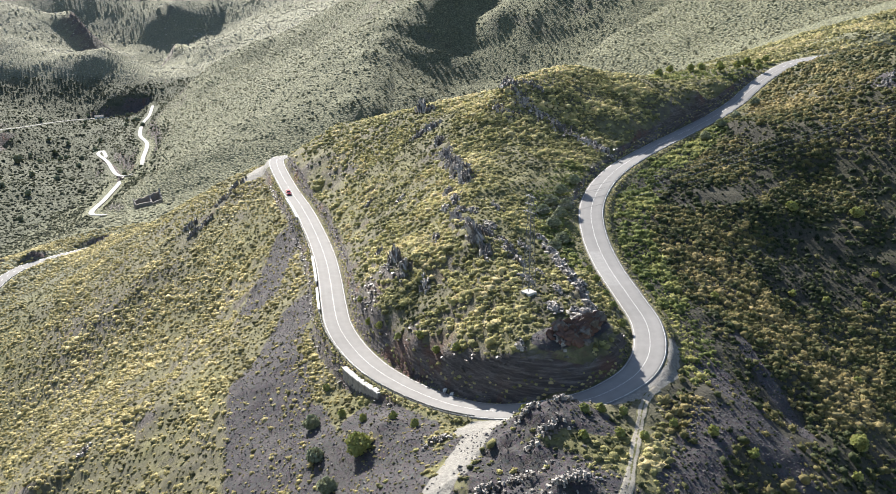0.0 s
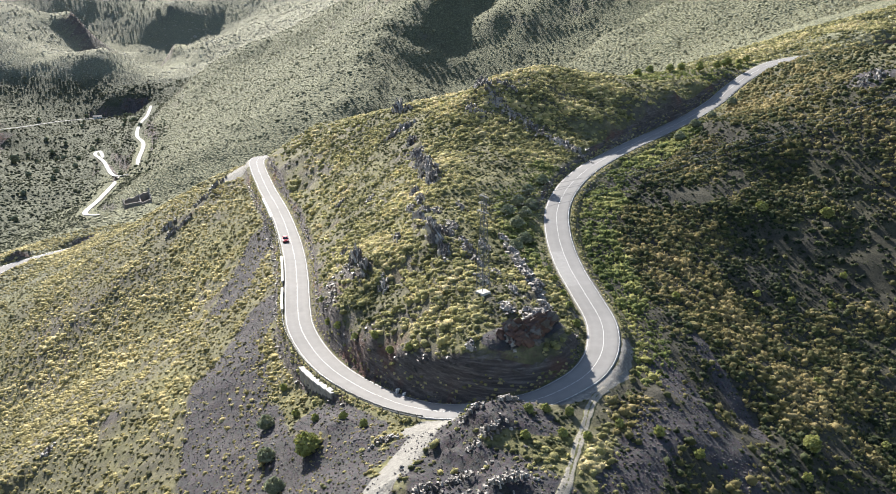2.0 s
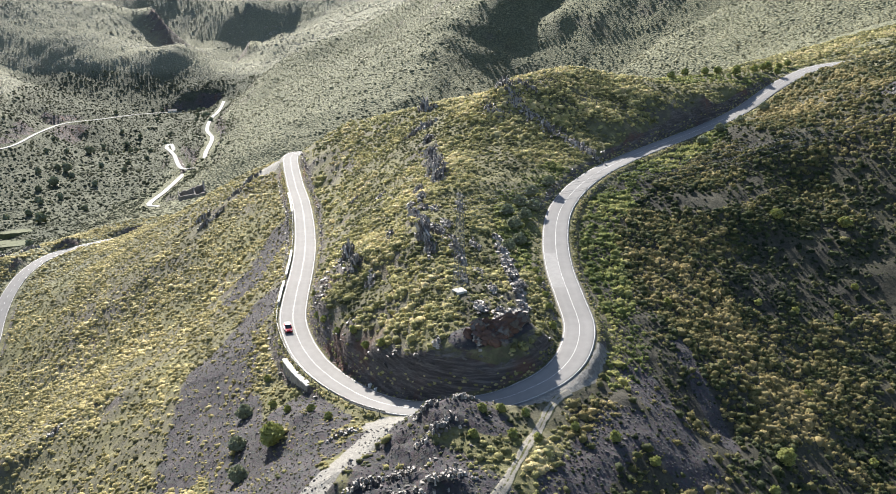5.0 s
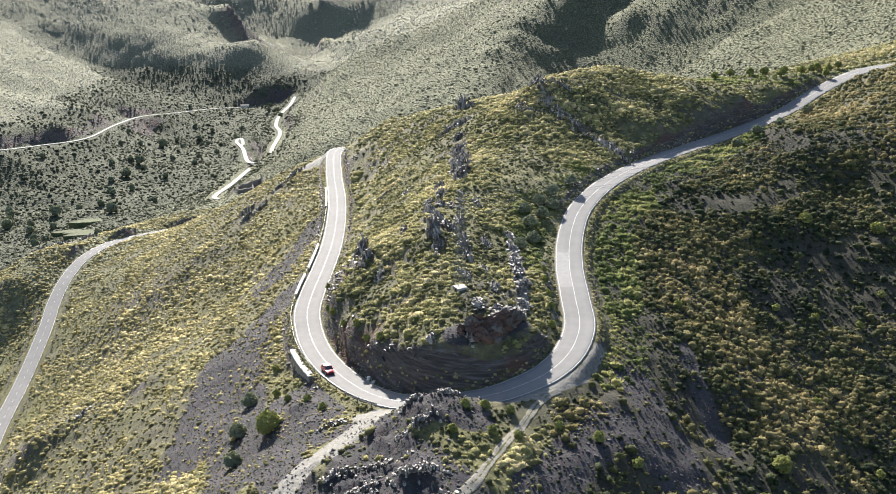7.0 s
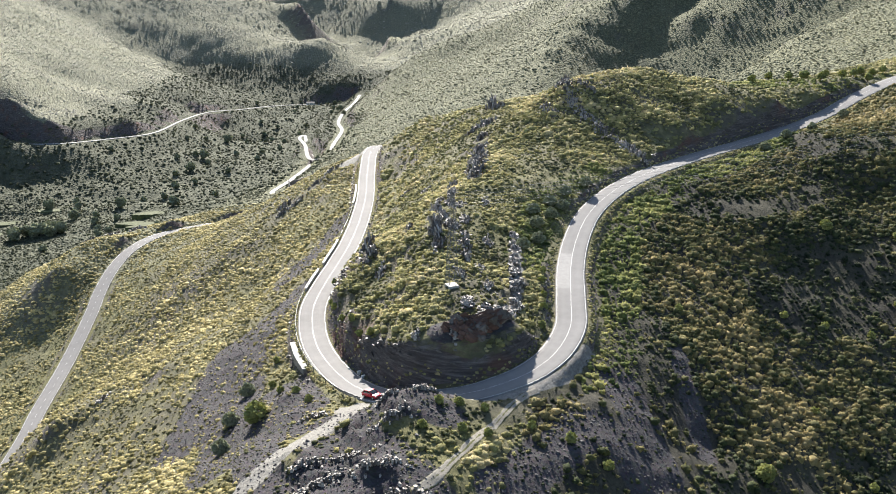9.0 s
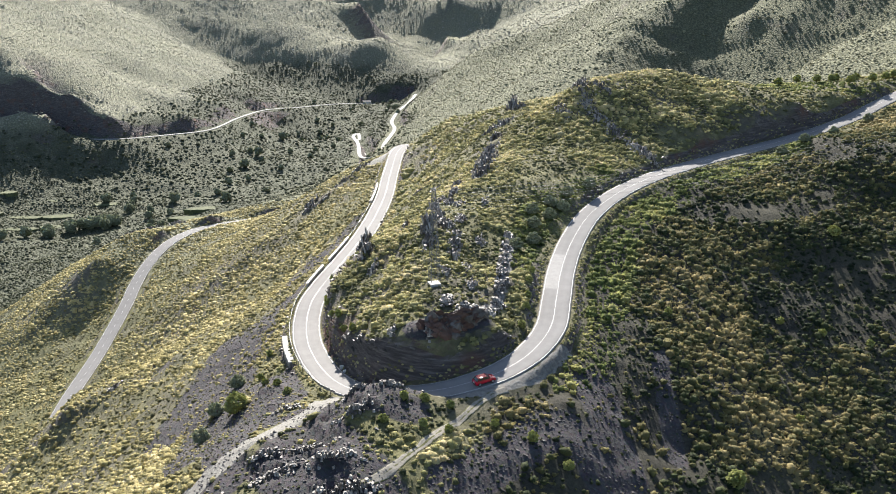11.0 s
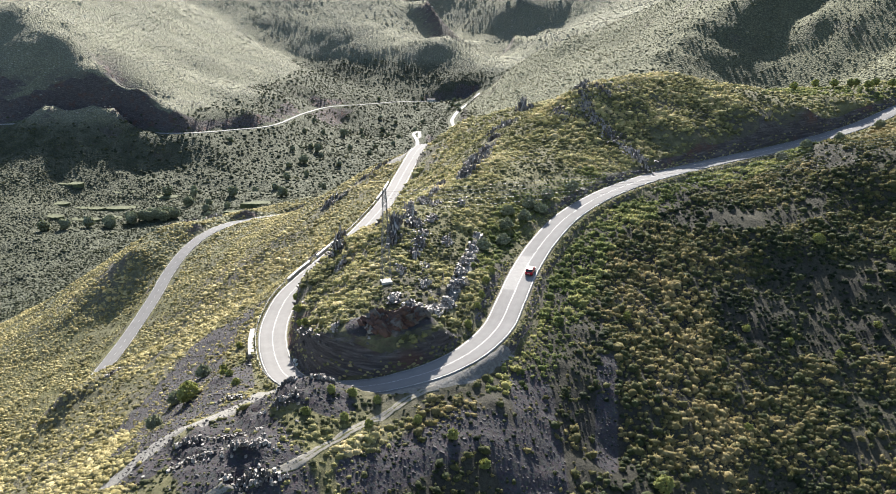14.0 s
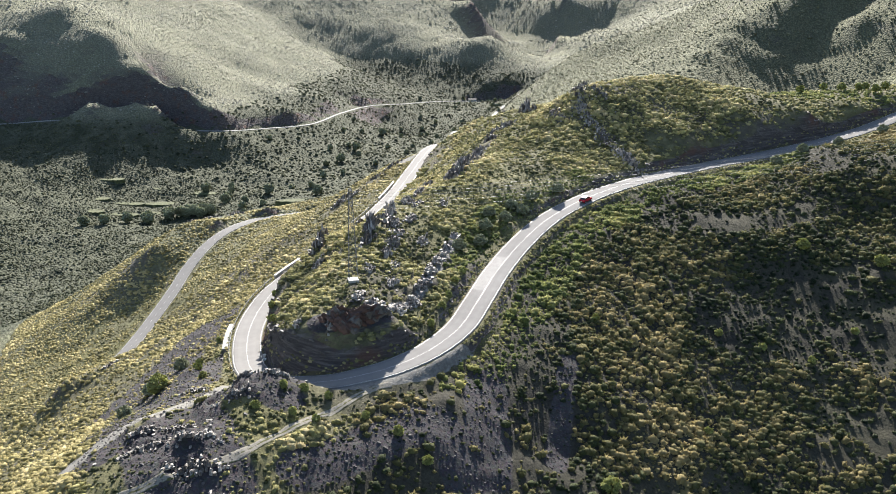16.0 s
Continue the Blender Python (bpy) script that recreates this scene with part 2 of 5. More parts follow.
M_TAIL = plain("tail_lamp_lens", (0.35, 0.01, 0.01), 0.15, 0, 12, 0.05, 0.0, 0.7)


# ---------------------------------------------------------------- helpers for meshes
def mesh_of(name, verts, faces, material, smooth=False):
    me = bpy.data.meshes.new(name)
    me.from_pydata([tuple(map(float, p)) for p in verts], [], [tuple(map(int, f)) for f in faces])
    me.materials.append(material)
    if smooth:
        me.polygons.foreach_set("use_smooth", [True] * len(me.polygons))
    me.update()
    return me


def fast_mesh(name, verts, quads, material, smooth=True):
    """verts (n, 3) and faces (m, k) as arrays."""
    me = bpy.data.meshes.new(name)
    verts, quads = np.asarray(verts, np.float32), np.asarray(quads, np.int32)
    m, k = quads.shape
    me.vertices.add(len(verts))
    me.vertices.foreach_set("co", verts.ravel())
    me.loops.add(m * k)
    me.loops.foreach_set("vertex_index", quads.ravel())
    me.polygons.add(m)
    me.polygons.foreach_set("loop_start", np.arange(0, m * k, k, dtype=np.int32))
    me.polygons.foreach_set("loop_total", np.full(m, k, np.int32))
    me.polygons.foreach_set("use_smooth", np.full(m, smooth, bool))
    me.materials.append(material)
    me.update(calc_edges=True)
    return me


def part(name, bm, material, parent, label=""):
    """One bmesh as one mesh object under a thing or under a part."""
    me = bpy.data.meshes.new(name)
    bm.to_mesh(me)
    bm.free()
    me.materials.append(material)
    ob = new(name, me)
    ob.parent = parent
    if label:
        ob["label"] = label
    return ob


def box(bm, size, m=None, bevel=0.0):
    r = bmesh.ops.create_cube(bm, size=1.0, matrix=(m or Matrix()) @ Matrix.Diagonal((*size, 1)))
    if bevel:
        es = list({e for v in r["verts"] for e in v.link_edges})
        bmesh.ops.bevel(bm, geom=es, offset=bevel, segments=2, affect="EDGES", profile=0.6)
    return r["verts"]


def rod(bm, a, b, r, seg=6, r2=None):
    a, b = Vector(a), Vector(b)
    d = b - a
    m = Matrix.Translation((a + b) / 2) @ d.to_track_quat("Z", "Y").to_matrix().to_4x4()
    return bmesh.ops.create_cone(bm, cap_ends=True, segments=seg, radius1=r, radius2=r if r2 is None else r2, depth=d.length, matrix=m)["verts"]


def curve_points(points, step=1.0):
    """Catmull-Rom through the points, about one sample a step."""
    p = np.array(points, float)
    q = np.vstack([2 * p[0] - p[1], p, 2 * p[-1] - p[-2]])
    out = []
    for i in range(len(p) - 1):
        a, b, c, d = q[i:i + 4]
        n = max(2, int(np.linalg.norm(c - b) / step))
        u = np.arange(n)[:, None] / n
        out.append(0.5 * (2 * b + (c - a) * u + (2 * a - 5 * b + 4 * c - d) * u ** 2 + (3 * b - a - 3 * c + d) * u ** 3))
    return np.vstack([*out, p[-1:]])


def sides(c):
    """Unit vectors to the right of a path, level."""
    t = np.gradient(c[:, :2], axis=0)
    t /= np.linalg.norm(t, axis=1)[:, None]
    return np.stack([t[:, 1], -t[:, 0], np.zeros(len(c))], 1)


def nearest(xy, c, limit=60.0):
    """Distance of each point of xy to the path c, the index there, and the signed side; far points get a large distance."""
    d = np.full(len(xy), 1e3)
    idx = np.zeros(len(xy), int)
    lo, hi = c[:, :2].min(0) - limit, c[:, :2].max(0) + limit
    sel = np.where(((xy > lo) & (xy < hi)).all(1))[0]
    for k in range(0, len(sel), 20000):
        s = sel[k:k + 20000]
        dd = ((xy[s, None, :] - c[None, :, :2]) ** 2).sum(-1)
        j = dd.argmin(1)
        d[s], idx[s] = np.sqrt(dd[np.arange(len(s)), j]), j
    return d, idx


def smooth(x, a, b):
    u = np.clip((x - a) / (b - a), 0, 1)
    return u * u * (3 - 2 * u)


def value_noise(x, y, scale, seed=0):
    """Smooth noise in -1..1 over arrays."""
    rng = np.random.RandomState(seed)
    tab = rng.rand(256, 256) * 2 - 1
    u, v = x / scale + 1000.3, y / scale + 1000.7
    i, j = np.floor(u).astype(int), np.floor(v).astype(int)
    fu, fv = u - i, v - j
    fu, fv = fu * fu * (3 - 2 * fu), fv * fv * (3 - 2 * fv)
    g = lambda a, b: tab[a % 256, b % 256]
    return (g(i, j) * (1 - fu) + g(i + 1, j) * fu) * (1 - fv) + (g(i, j + 1) * (1 - fu) + g(i + 1, j + 1) * fu) * fv


# ---------------------------------------------------------------- the lie of the land
ROAD_LINE = [
    (-40, 441, -24), (-58, 429, -21), (-70, 415, -18.2), (-72.2, 401.7, -17.4), (-61.1, 360.8, -16.8), (-50, 324.4, -15.4),
    (-41.5, 292, -13.7), (-35.2, 264.1, -11.9), (-31, 241, -10.4), (-28, 222.2, -9.3), (-25, 206.6, -8.7), (-20.5, 193.6, -8.3),
    (-15.4, 182.9, -7.7), (-9.8, 173.9, -6.8), (-4.1, 166.1, -5.6), (1.7, 159.4, -4.2), (8.5, 154, -2.4), (16.5, 151.3, -0.4),
    (24.5, 151.6, 1.3), (30, 154.4, 2.4), (34.4, 159.2, 3)]
ROAD_UP = [
    (37.8, 167.5, 3.4), (39.2, 178.7, 4), (37.8, 191.8, 4.8), (36, 206.9, 5.8), (35.4, 223.6, 7.2), (36.8, 241, 8.9),
    (41.4, 257.8, 10.3), (48.2, 273.5, 11.1), (56.4, 288.3, 11.4), (65.4, 302.8, 11.5), (75.1, 317.3, 11.6), (85.5, 332.1, 12),
    (96.5, 347.1, 13), (107.9, 362.7, 15), (118.8, 379.1, 18), (131.2, 395.8, 20.8), (145.3, 412.8, 22.5), (165, 424, 23.8),
    (195, 431, 25.5), (245, 438, 27.5)]
LOWER_ROAD = [
    (-165, 255, -108), (-172, 280, -106), (-178.6, 299.3, -104.3), (-188.3, 332.7, -101), (-199.5, 369.3, -95.2), (-207, 390.4, -91.6),
    (-212.6, 412.3, -87.8), (-215, 434.1, -85.2), (-212.6, 455.6, -84.6), (-203, 475, -85.5), (-190, 500, -88)]
FAR_ROAD = [
    (-607.5, 2000, -285), (-554.9, 1800, -266.6), (-521.8, 1650, -252.6), (-479.7, 1500, -240.4), (-439, 1400, -231.7), (-404.2, 1264, -222),
    (-395, 1220, -226), (-430, 1240, -238), (-500, 1400, -258), (-545, 1490, -268), (-548.5, 1520, -269.6), (-530, 1480, -269), (-522.2, 1450, -267.7),
    (-461.1, 1330, -258.6), (-428.8, 1250, -244.4), (-392.6, 1080, -224), (-365.3, 960, -205.4), (-330, 900, -190)]
VALLEY_TRACK = [
    (-1150, 960, -203), (-1029.8, 1000, -198.3), (-941.2, 1020, -189.6), (-894.2, 1080, -198.2), (-817.5, 1110, -207.9), (-748.5, 1131, -210),
    (-723.7, 1230, -222.5), (-705.2, 1310, -229.7), (-732.9, 1450, -239.4), (-786.7, 1650, -265.7), (-783.5, 1790, -285.7), (-756.9, 1900, -297.2),
    (-711.7, 1982, -307.3), (-640, 2020, -310)]

ridge_crest = [(15.7, 177.3, 11.2), (11, 190, 12.5), (5.9, 201.8, 13.6), (1.5, 220, 13), (3, 240, 13.5), (2.2, 264.2, 14.3), (-3, 290, 13), (-7.5, 320, 12.3), (-9.3, 351.3, 14)]
summit = [(16.8, 342.0, 19.7), (3.9, 350.0, 15.9), (20.8, 330.0, 25.7), (23.7, 328.0, 29.5), (30.6, 335.0, 30.6), (47.9, 350.0, 29.5), (-2.6, 352.0, 14.9), (20.4, 318, 29), (31.9, 309.7, 24.1), (40, 347, 30.6), (49.7, 329.3, 25.2), (56.5, 365, 25), (71.5, 374, 21.3), (81.6, 372, 21.8), (88.7, 400, 19.7), (115.6, 392, 23)]
nose = [(-15.3, 196, 0), (-6.7, 178, 0.9), (-0.2, 168, 2), (7.1, 160.5, 3.9), (11.8, 158.5, 7.2), (17.9, 158.7, 8.6), (23.9, 160.5, 7.8), (29.4, 168, 8.9), (31, 172, 5.2), (25.9, 182, 7.7), (25.3, 195, 8.6), (10.1, 167.2, 7.9), (19.7, 166, 9)]
ridge_west = [(-12.4, 210.6, 5.5), (-6.4, 225.9, 6.5), (-2.7, 195.7, 4.7), (-1.5, 178.7, 2.6), (-19, 228, -1), (-21, 245, -2.5), (-24, 264, -5), (-12, 262, 4), (-32, 292, -8), (-20, 290, 1), (-8, 290, 9), (-42, 333, -11), (-32.8, 332.4, -2.3), (-21.9, 340, 6.8), (-26, 353, 8.5), (-52, 362, -8), (-60, 400, -10), (-45, 395, 0)]
ridge_east = [(19.6, 197.7, 7.9), (13.7, 213, 11.8), (26.9, 218.1, 6.7), (24.8, 240, 10.1), (15.8, 246.9, 13.9), (16.1, 288.2, 15.6), (28.5, 271.6, 14.7), (41.4, 298.5, 17.7), (68.5, 329.6, 20.7), (89, 348.3, 22), (34, 262, 12), (58, 308, 19), (76, 333, 20.5), (103, 372, 21.5)]
west_slope = [(-86.2, 354.5, -33), (-74.2, 360.7, -23), (-113, 346.6, -46), (-135, 338.7, -64), (-172.9, 358.7, -84.5), (-76.6, 215.4, -40), (-59.7, 214.7, -29.4), (-54.5, 237.7, -26), (-58.3, 278.2, -25.7), (-44, 169.9, -25.2), (-92.2, 203, -49.6), (-105.6, 352, -43.5), (-93.3, 192.7, -53), (-158.2, 393.4, -67.8), (-154.3, 408.9, -64.7), (-119.3, 383.2, -46.6), (-138.1, 306.6, -79), (-101, 286.5, -56.7), (-76.2, 288.7, -41.8), (-57.3, 289.5, -26.2)]
west_foot = [(-41, 201.7, -17.8), (-30.8, 169.4, -17.4), (-20.9, 149.6, -14.2), (-11.6, 155.8, -5.5), (-9.5, 126.5, -6.3), (-15.7, 151.5, -9), (-83.5, 400, -22.4), (-105, 412, -34), (-118.6, 430, -42.3), (-95, 425, -29), (-60, 120, -42), (-30, 95, -24), (-100, 100, -68), (-150, 200, -98), (-200, 150, -130)]
near_gully = [(-125.8, 238.0, -65.5), (-110.1, 255.0, -59.4), (-85.9, 258.0, -49.3), (-116.9, 246.0, -62.0), (-89.2, 219.0, -44.1), (-99.1, 204.0, -47.3), (-72.1, 216.0, -34.3), (-160, 225, -112), (-120, 150, -80)]
lower_spur = [(-301.5, 467.9, -115.7), (-312.4, 407.7, -138.5), (-257.8, 485.8, -98.4), (-226.6, 366.5, -109.6), (-209.9, 472, -79), (-222, 440, -80), (-202.2, 520, -85), (-171.4, 560, -86), (-225.4, 560, -99), (-238, 402, -86), (-239, 430, -81.5), (-260, 330, -132), (-330, 340, -158), (-225, 290, -124), (-250, 220, -140), (-400, 300, -190), (-203, 640, -107), (-190, 665, -108), (-221, 690, -118), (-300, 640, -150), (-255, 600, -118)]
spur_back = [(-40, 470, -40), (20, 450, -20), (60, 480, -25), (0, 520, -70), (-80, 500, -60), (-120, 560, -90), (-60, 640, -130), (60, 620, -100), (-130, 760, -150), (-250, 820, -170), (-20, 800, -140)]
front_knoll = [(11.7, 129.1, -0.5), (15.1, 135.6, 4.2), (16, 142.4, 6.2), (19.5, 143.3, 5.6), (24, 145.6, 3.6), (11.5, 143, 2.5), (10, 138, 0.5), (25.7, 128.4, 2.6), (33.3, 131.5, 1.5), (27, 140.3, 2.8), (32.2, 141.1, 1.4), (16.7, 121.6, 4), (2.4, 126.8, -0.5), (0, 132.6, -1.4), (2.9, 135.4, -1.1), (-7.6, 148, -5.2), (1, 147, -3.6), (34.4, 149.5, 2.2), (20, 104, -1), (28, 85, -9), (39.8, 130.5, -1.5), (12, 112, 1)]
east_slope = [(49.7, 246.9, 7.5), (66.2, 280.5, 9.8), (84.6, 300.9, 10), (104.6, 305.4, 14.2), (124.8, 324.5, 19.8), (49.3, 214.7, 2.6), (64, 235.7, 2.8), (80, 264.6, 5.5), (98.9, 286.9, 6.7), (115.8, 292.8, 9), (54.8, 185, -0.8), (68.8, 213, -3), (85.8, 242.4, -4), (107, 243.3, -8.6), (46.8, 155.8, 0.3), (57.3, 166.6, -4.7), (71, 178.5, -7.6), (89.2, 203.9, -13.8), (105.4, 220.4, -14.2), (52.9, 144.4, -4.3), (66.8, 164.5, -11.8), (88.5, 181.1, -16.4), (97.3, 177.4, -21.9), (97, 265, 1)]
east_rim = [(115.9, 265.3, -0.5), (76.5, 160.2, -13), (43.5, 142.5, -0.4), (95.3, 321.6, 16.6), (111.8, 284.2, 3.6), (132.3, 295, 13), (156.5, 341.9, 29.6), (132.7, 339.6, 23.2), (142, 385, 24), (162.2, 400, 27.5), (168, 352, 28), (180, 410, 30), (230, 415, 36), (190, 300, 22), (240, 330, 40), (150, 220, -16), (200, 200, -18), (130, 150, -40), (95, 120, -36), (65, 100, -22), (160, 100, -60), (300, 300, 40)]
upper_right = [(137.3, 480, 16), (205.2, 560, 22.9), (239.6, 520, 37), (164.5, 442, 26), (202.2, 446, 33), (250, 456, 38), (350, 480, 60), (120, 440, 19), (330, 640, 45), (100, 520, -5)]
hill_right = [(79, 800, -42), (143, 880, -18), (195.4, 900, 11), (173.2, 833.5, -10.5), (207.3, 792, 3), (205.7, 650, 4), (138.5, 903, -38), (311.8, 700, 26), (320, 900, 50), (110, 700, -70), (450, 800, 80), (240, 1040, -90), (110, 980, -120), (180, 1000, -100)]
hill_middle = [(-233, 1092, -139), (-142, 1135, -103), (-378, 1345, -191), (-287, 1465, -140), (-253, 1572, -118), (-190, 1534, -94), (-113, 1465, -61), (-102, 1343, -68), (-179, 1110, -120), (-235, 1062, -133), (-372, 1250, -192), (-300, 950, -170)]
hollow = [(15, 1190, -120), (60, 1320, -92), (70, 1440, -40), (120, 1540, 10), (196, 1250, -75), (250, 1350, 0), (150, 1130, -110), (120, 1620, 110), (350, 1500, 110), (330, 1200, -20)]
left_hills = [(-933.6, 1450.0, -184.3), (-850.5, 1500.0, -207.0), (-819.9, 1650.0, -244.8), (-1047.1, 1450.0, -120.1), (-778.4, 1300.0, -207.4), (-760.1, 1480.0, -238.1), (-862, 1165, -203), (-741, 1290, -198), (-1400, 1500, 0), (-1150, 1000, -160), (-1700, 1900, 90), (-770, 1440, -206)]
valley_floor = [(-724.2, 760, -246.7), (-608, 640, -253), (-738.7, 900, -249), (-856.4, 930, -220.6), (-724.7, 1050, -240), (-582.7, 980, -243), (-569, 1250, -250), (-786.2, 1650, -302), (-510, 1004, -243), (-655.5, 1800, -300), (-593, 871.6, -240), (-633, 1171, -247), (-624, 1343, -256), (-700, 1581, -318), (-450, 800, -210), (-400, 640, -185), (-480, 500, -215), (-620, 420, -270), (-800, 600, -240), (-1000, 700, -180)]
far_hills = [(-1132.1, 2380.0, -223.2), (-939.8, 2250.0, -285.8), (-921.0, 2020.0, -292.0), (-1200.8, 2200.0, -206.8), (-1291.0, 2550.0, -183.5), (-660.1, 2800.0, -243.9), (-756.1, 2900.0, -256.8), (-704.8, 3300.0, -224.2), (-863.5, 2900.0, -258.9), (-605.9, 3200.0, -232.0), (-636.5, 2350.0, -291.1), (-693.0, 2250.0, -291.2), (-700, 2080, -292), (-640, 2100, -288), (-720, 2200, -285), (-760, 2100, -290), (-100, 2600, -90), (-600, 3700, -60), (-1300, 2900, -40), (-1500, 3500, 100), (200, 2500, 120)]
rim = [(115.9, 265.3, -0.5), (76.5, 160.2, -13), (43.5, 142.5, -0.4), (95.3, 321.6, 16.6), (111.8, 284.2, 3.6), (132.3, 295, 13), (156.5, 341.9, 29.6), (132.7, 339.6, 23.2), (142, 385, 24), (162.2, 400, 27.5), (168, 352, 28), (180, 410, 30), (230, 415, 36), (190, 300, 22), (240, 330, 40), (150, 220, -16), (200, 200, -18), (130, 150, -40), (95, 120, -36), (65, 100, -22), (160, 100, -60), (300, 300, 40)]
upper_right = [(137.3, 480, 16), (205.2, 560, 22.9), (239.6, 520, 37), (164.5, 442, 26), (202.2, 446, 33), (250, 456, 38), (350, 480, 60), (120, 440, 19), (330, 640, 45), (100, 520, -5)]
hill_right = [(79, 800, -42), (143, 880, -18), (195.4, 900, 11), (173.2, 833.5, -10.5), (207.3, 792, 3), (205.7, 650, 4), (138.5, 903, -38), (311.8, 700, 26), (320, 900, 50), (110, 700, -70), (450, 800, 80), (240, 1040, -90), (110, 980, -120), (180, 1000, -100)]
hill_middle = [(-233, 1092, -139), (-142, 1135, -103), (-378, 1345, -191), (-287, 1465, -140), (-253, 1572, -118), (-190, 1534, -94), (-113, 1465, -61), (-102, 1343, -68), (-179, 1110, -120), (-235, 1062, -133), (-372, 1250, -192), (-300, 950, -170)]
hollow = [(15, 1190, -128), (60, 1300, -100), (70, 1400, -40), (120, 1480, 20), (196, 1250, -75), (250, 1350, 0), (150, 1130, -110), (120, 1620, 110), (350, 1500, 110), (330, 1200, -20)]
left_hills = [(-933.6, 1450.0, -184.3), (-850.5, 1500.0, -207.0), (-819.9, 1650.0, -244.8), (-1047.1, 1450.0, -120.1), (-778.4, 1300.0, -207.4), (-760.1, 1480.0, -238.1), (-862, 1165, -203), (-741, 1290, -198), (-1400, 1500, 0), (-1150, 1000, -160), (-1700, 1900, 90), (-770, 1440, -206)]
valley_floor = [(-724.2, 760, -246.7), (-608, 640, -253), (-738.7, 900, -249), (-856.4, 930, -220.6), (-724.7, 1050, -240), (-582.7, 980, -243), (-569, 1250, -250), (-786.2, 1650, -302), (-510, 1004, -243), (-655.5, 1800, -300), (-593, 871.6, -240), (-633, 1171, -247), (-624, 1343, -256), (-700, 1581, -318), (-450, 800, -210), (-400, 640, -185), (-480, 500, -215), (-620, 420, -270), (-800, 600, -240), (-1000, 700, -180)]
far_hills = [(-853, 2020, -270), (-808, 2150, -224), (-780, 2230, -195), (-1026, 2180, -180), (-1087, 2420, -122), (-1164, 2180, -143), (-668, 2050, -270), (-692, 2500, -210), (-655, 2850, -232), (-588, 2330, -258), (-516, 2600, -189), (-377, 2600, -157), (-805, 2900, -156), (-958, 2560, -131), (-700, 2550, -262), (-100, 2600, -20), (-600, 3500, -40), (-1300, 2600, 0), (-1500, 3500, 100), (200, 2500, 120)]
rim = [(-2500, 0, -60), (-2500, 2000, 120), (-2400, 4500, 250), (-800, 4500, 120), (800, 4500, 260), (2500, 4500, 320), (2500, 2000, 260), (2500, 0, 120), (2400, -600, 60), (0, -600, -60), (-2400, -600, -80), (0, -100, -50), (400, 0, -30), (-500, 0, -200), (900, 900, 120), (700, 300, 60), (900, 2000, 160), (1400, 3200, 240), (0, 3400, 80)]



def crest(line, left, right, reach):
    """A ridge: its crest line, and the foot of each flank at that reach, falling by the given slopes (None: no flank on that side)."""
    c = curve_points(line, 70)
    n = sides(c)
    rows = [c]
    for slope, sign in ((left, -1), (right, 1)):
        if slope is not None:
            rows += [c + n * sign * k * reach - (0, 0, slope * k * reach) for k in (0.5, 1.0)]
    return [tuple(p) for p in np.vstack(rows)]


sunny_spur = crest([(-99, 1000, -119), (-93, 1050, -100), (-87, 1170, -84), (-83, 1300, -64), (-46, 1420, -33), (20, 1560, 30)], None, 0.5, 80)
valley_spur = crest([(-440, 1330, -249), (-419, 1420, -210), (-382, 1540, -166), (-346, 1650, -126), (-281, 1700, -103), (-188, 1750, -57), (-60, 1850, 15)], 0.5, None, 50)
track_hill = crest([(-1079.7, 1190.0, -49.2), (-1028.8, 1180.0, -65.2), (-873.3, 1150.0, -113.0), (-765.0, 1140.0, -178.2)], None, 0.42, 110)
track_hill_back = crest([(-891, 1880, -256), (-998, 1900, -225), (-1140, 1900, -166), (-1270, 1900, -108), (-1420, 1900, -40)], None, 0.5, 70)
valley_head = crest([(-1120.4, 2650.0, -162.2), (-1004.9, 2630.0, -204.6), (-881.4, 2580.0, -241.9), (-856.2, 2450.0, -278.9)], 0.5, None, 100)
road = curve_points(ROAD_LINE + ROAD_UP)
for _ in range(6):
    road[1:-1, 2] = (road[:-2, 2] + 2 * road[1:-1, 2] + road[2:, 2]) / 4
lower_road, far_road, valley_track = curve_points(LOWER_ROAD, 2), curve_points(FAR_ROAD, 6), curve_points(VALLEY_TRACK, 8)
forms = [ridge_crest, summit, nose, ridge_west, ridge_east, west_slope, west_foot, near_gully, lower_spur, spur_back, front_knoll, east_slope, east_rim,
         upper_right, hill_right, hill_middle, hollow, sunny_spur, valley_spur, track_hill, track_hill_back, valley_head, left_hills, valley_floor, far_hills, rim]
knots = np.array([p for f in forms for p in f], float)
knots = np.vstack([knots, road[::9], lower_road[::8], far_road[::14], valley_track[::12]])
_, keep = np.unique(np.round(knots[:, :2] / 1.5), axis=0, return_index=True)
knots = knots[np.sort(keep)]
n_k = len(knots)
soft = np.clip(np.hypot(knots[:, 0], knots[:, 1] - 200) * 0.003, 0.12, 3.0)
soft += 5 * smooth(knots[:, 1], 1500, 2000)
lhs = np.zeros((n_k + 3, n_k + 3))
lhs[:n_k, :n_k] = -np.hypot(knots[:, None, 0] - knots[None, :, 0], knots[:, None, 1] - knots[None, :, 1]) + np.diag(soft)
lhs[:n_k, n_k:] = np.c_[np.ones(n_k), knots[:, :2] / 1000]
lhs[n_k:, :n_k] = lhs[:n_k, n_k:].T
weights = np.linalg.solve(lhs, np.r_[knots[:, 2], 0, 0, 0])

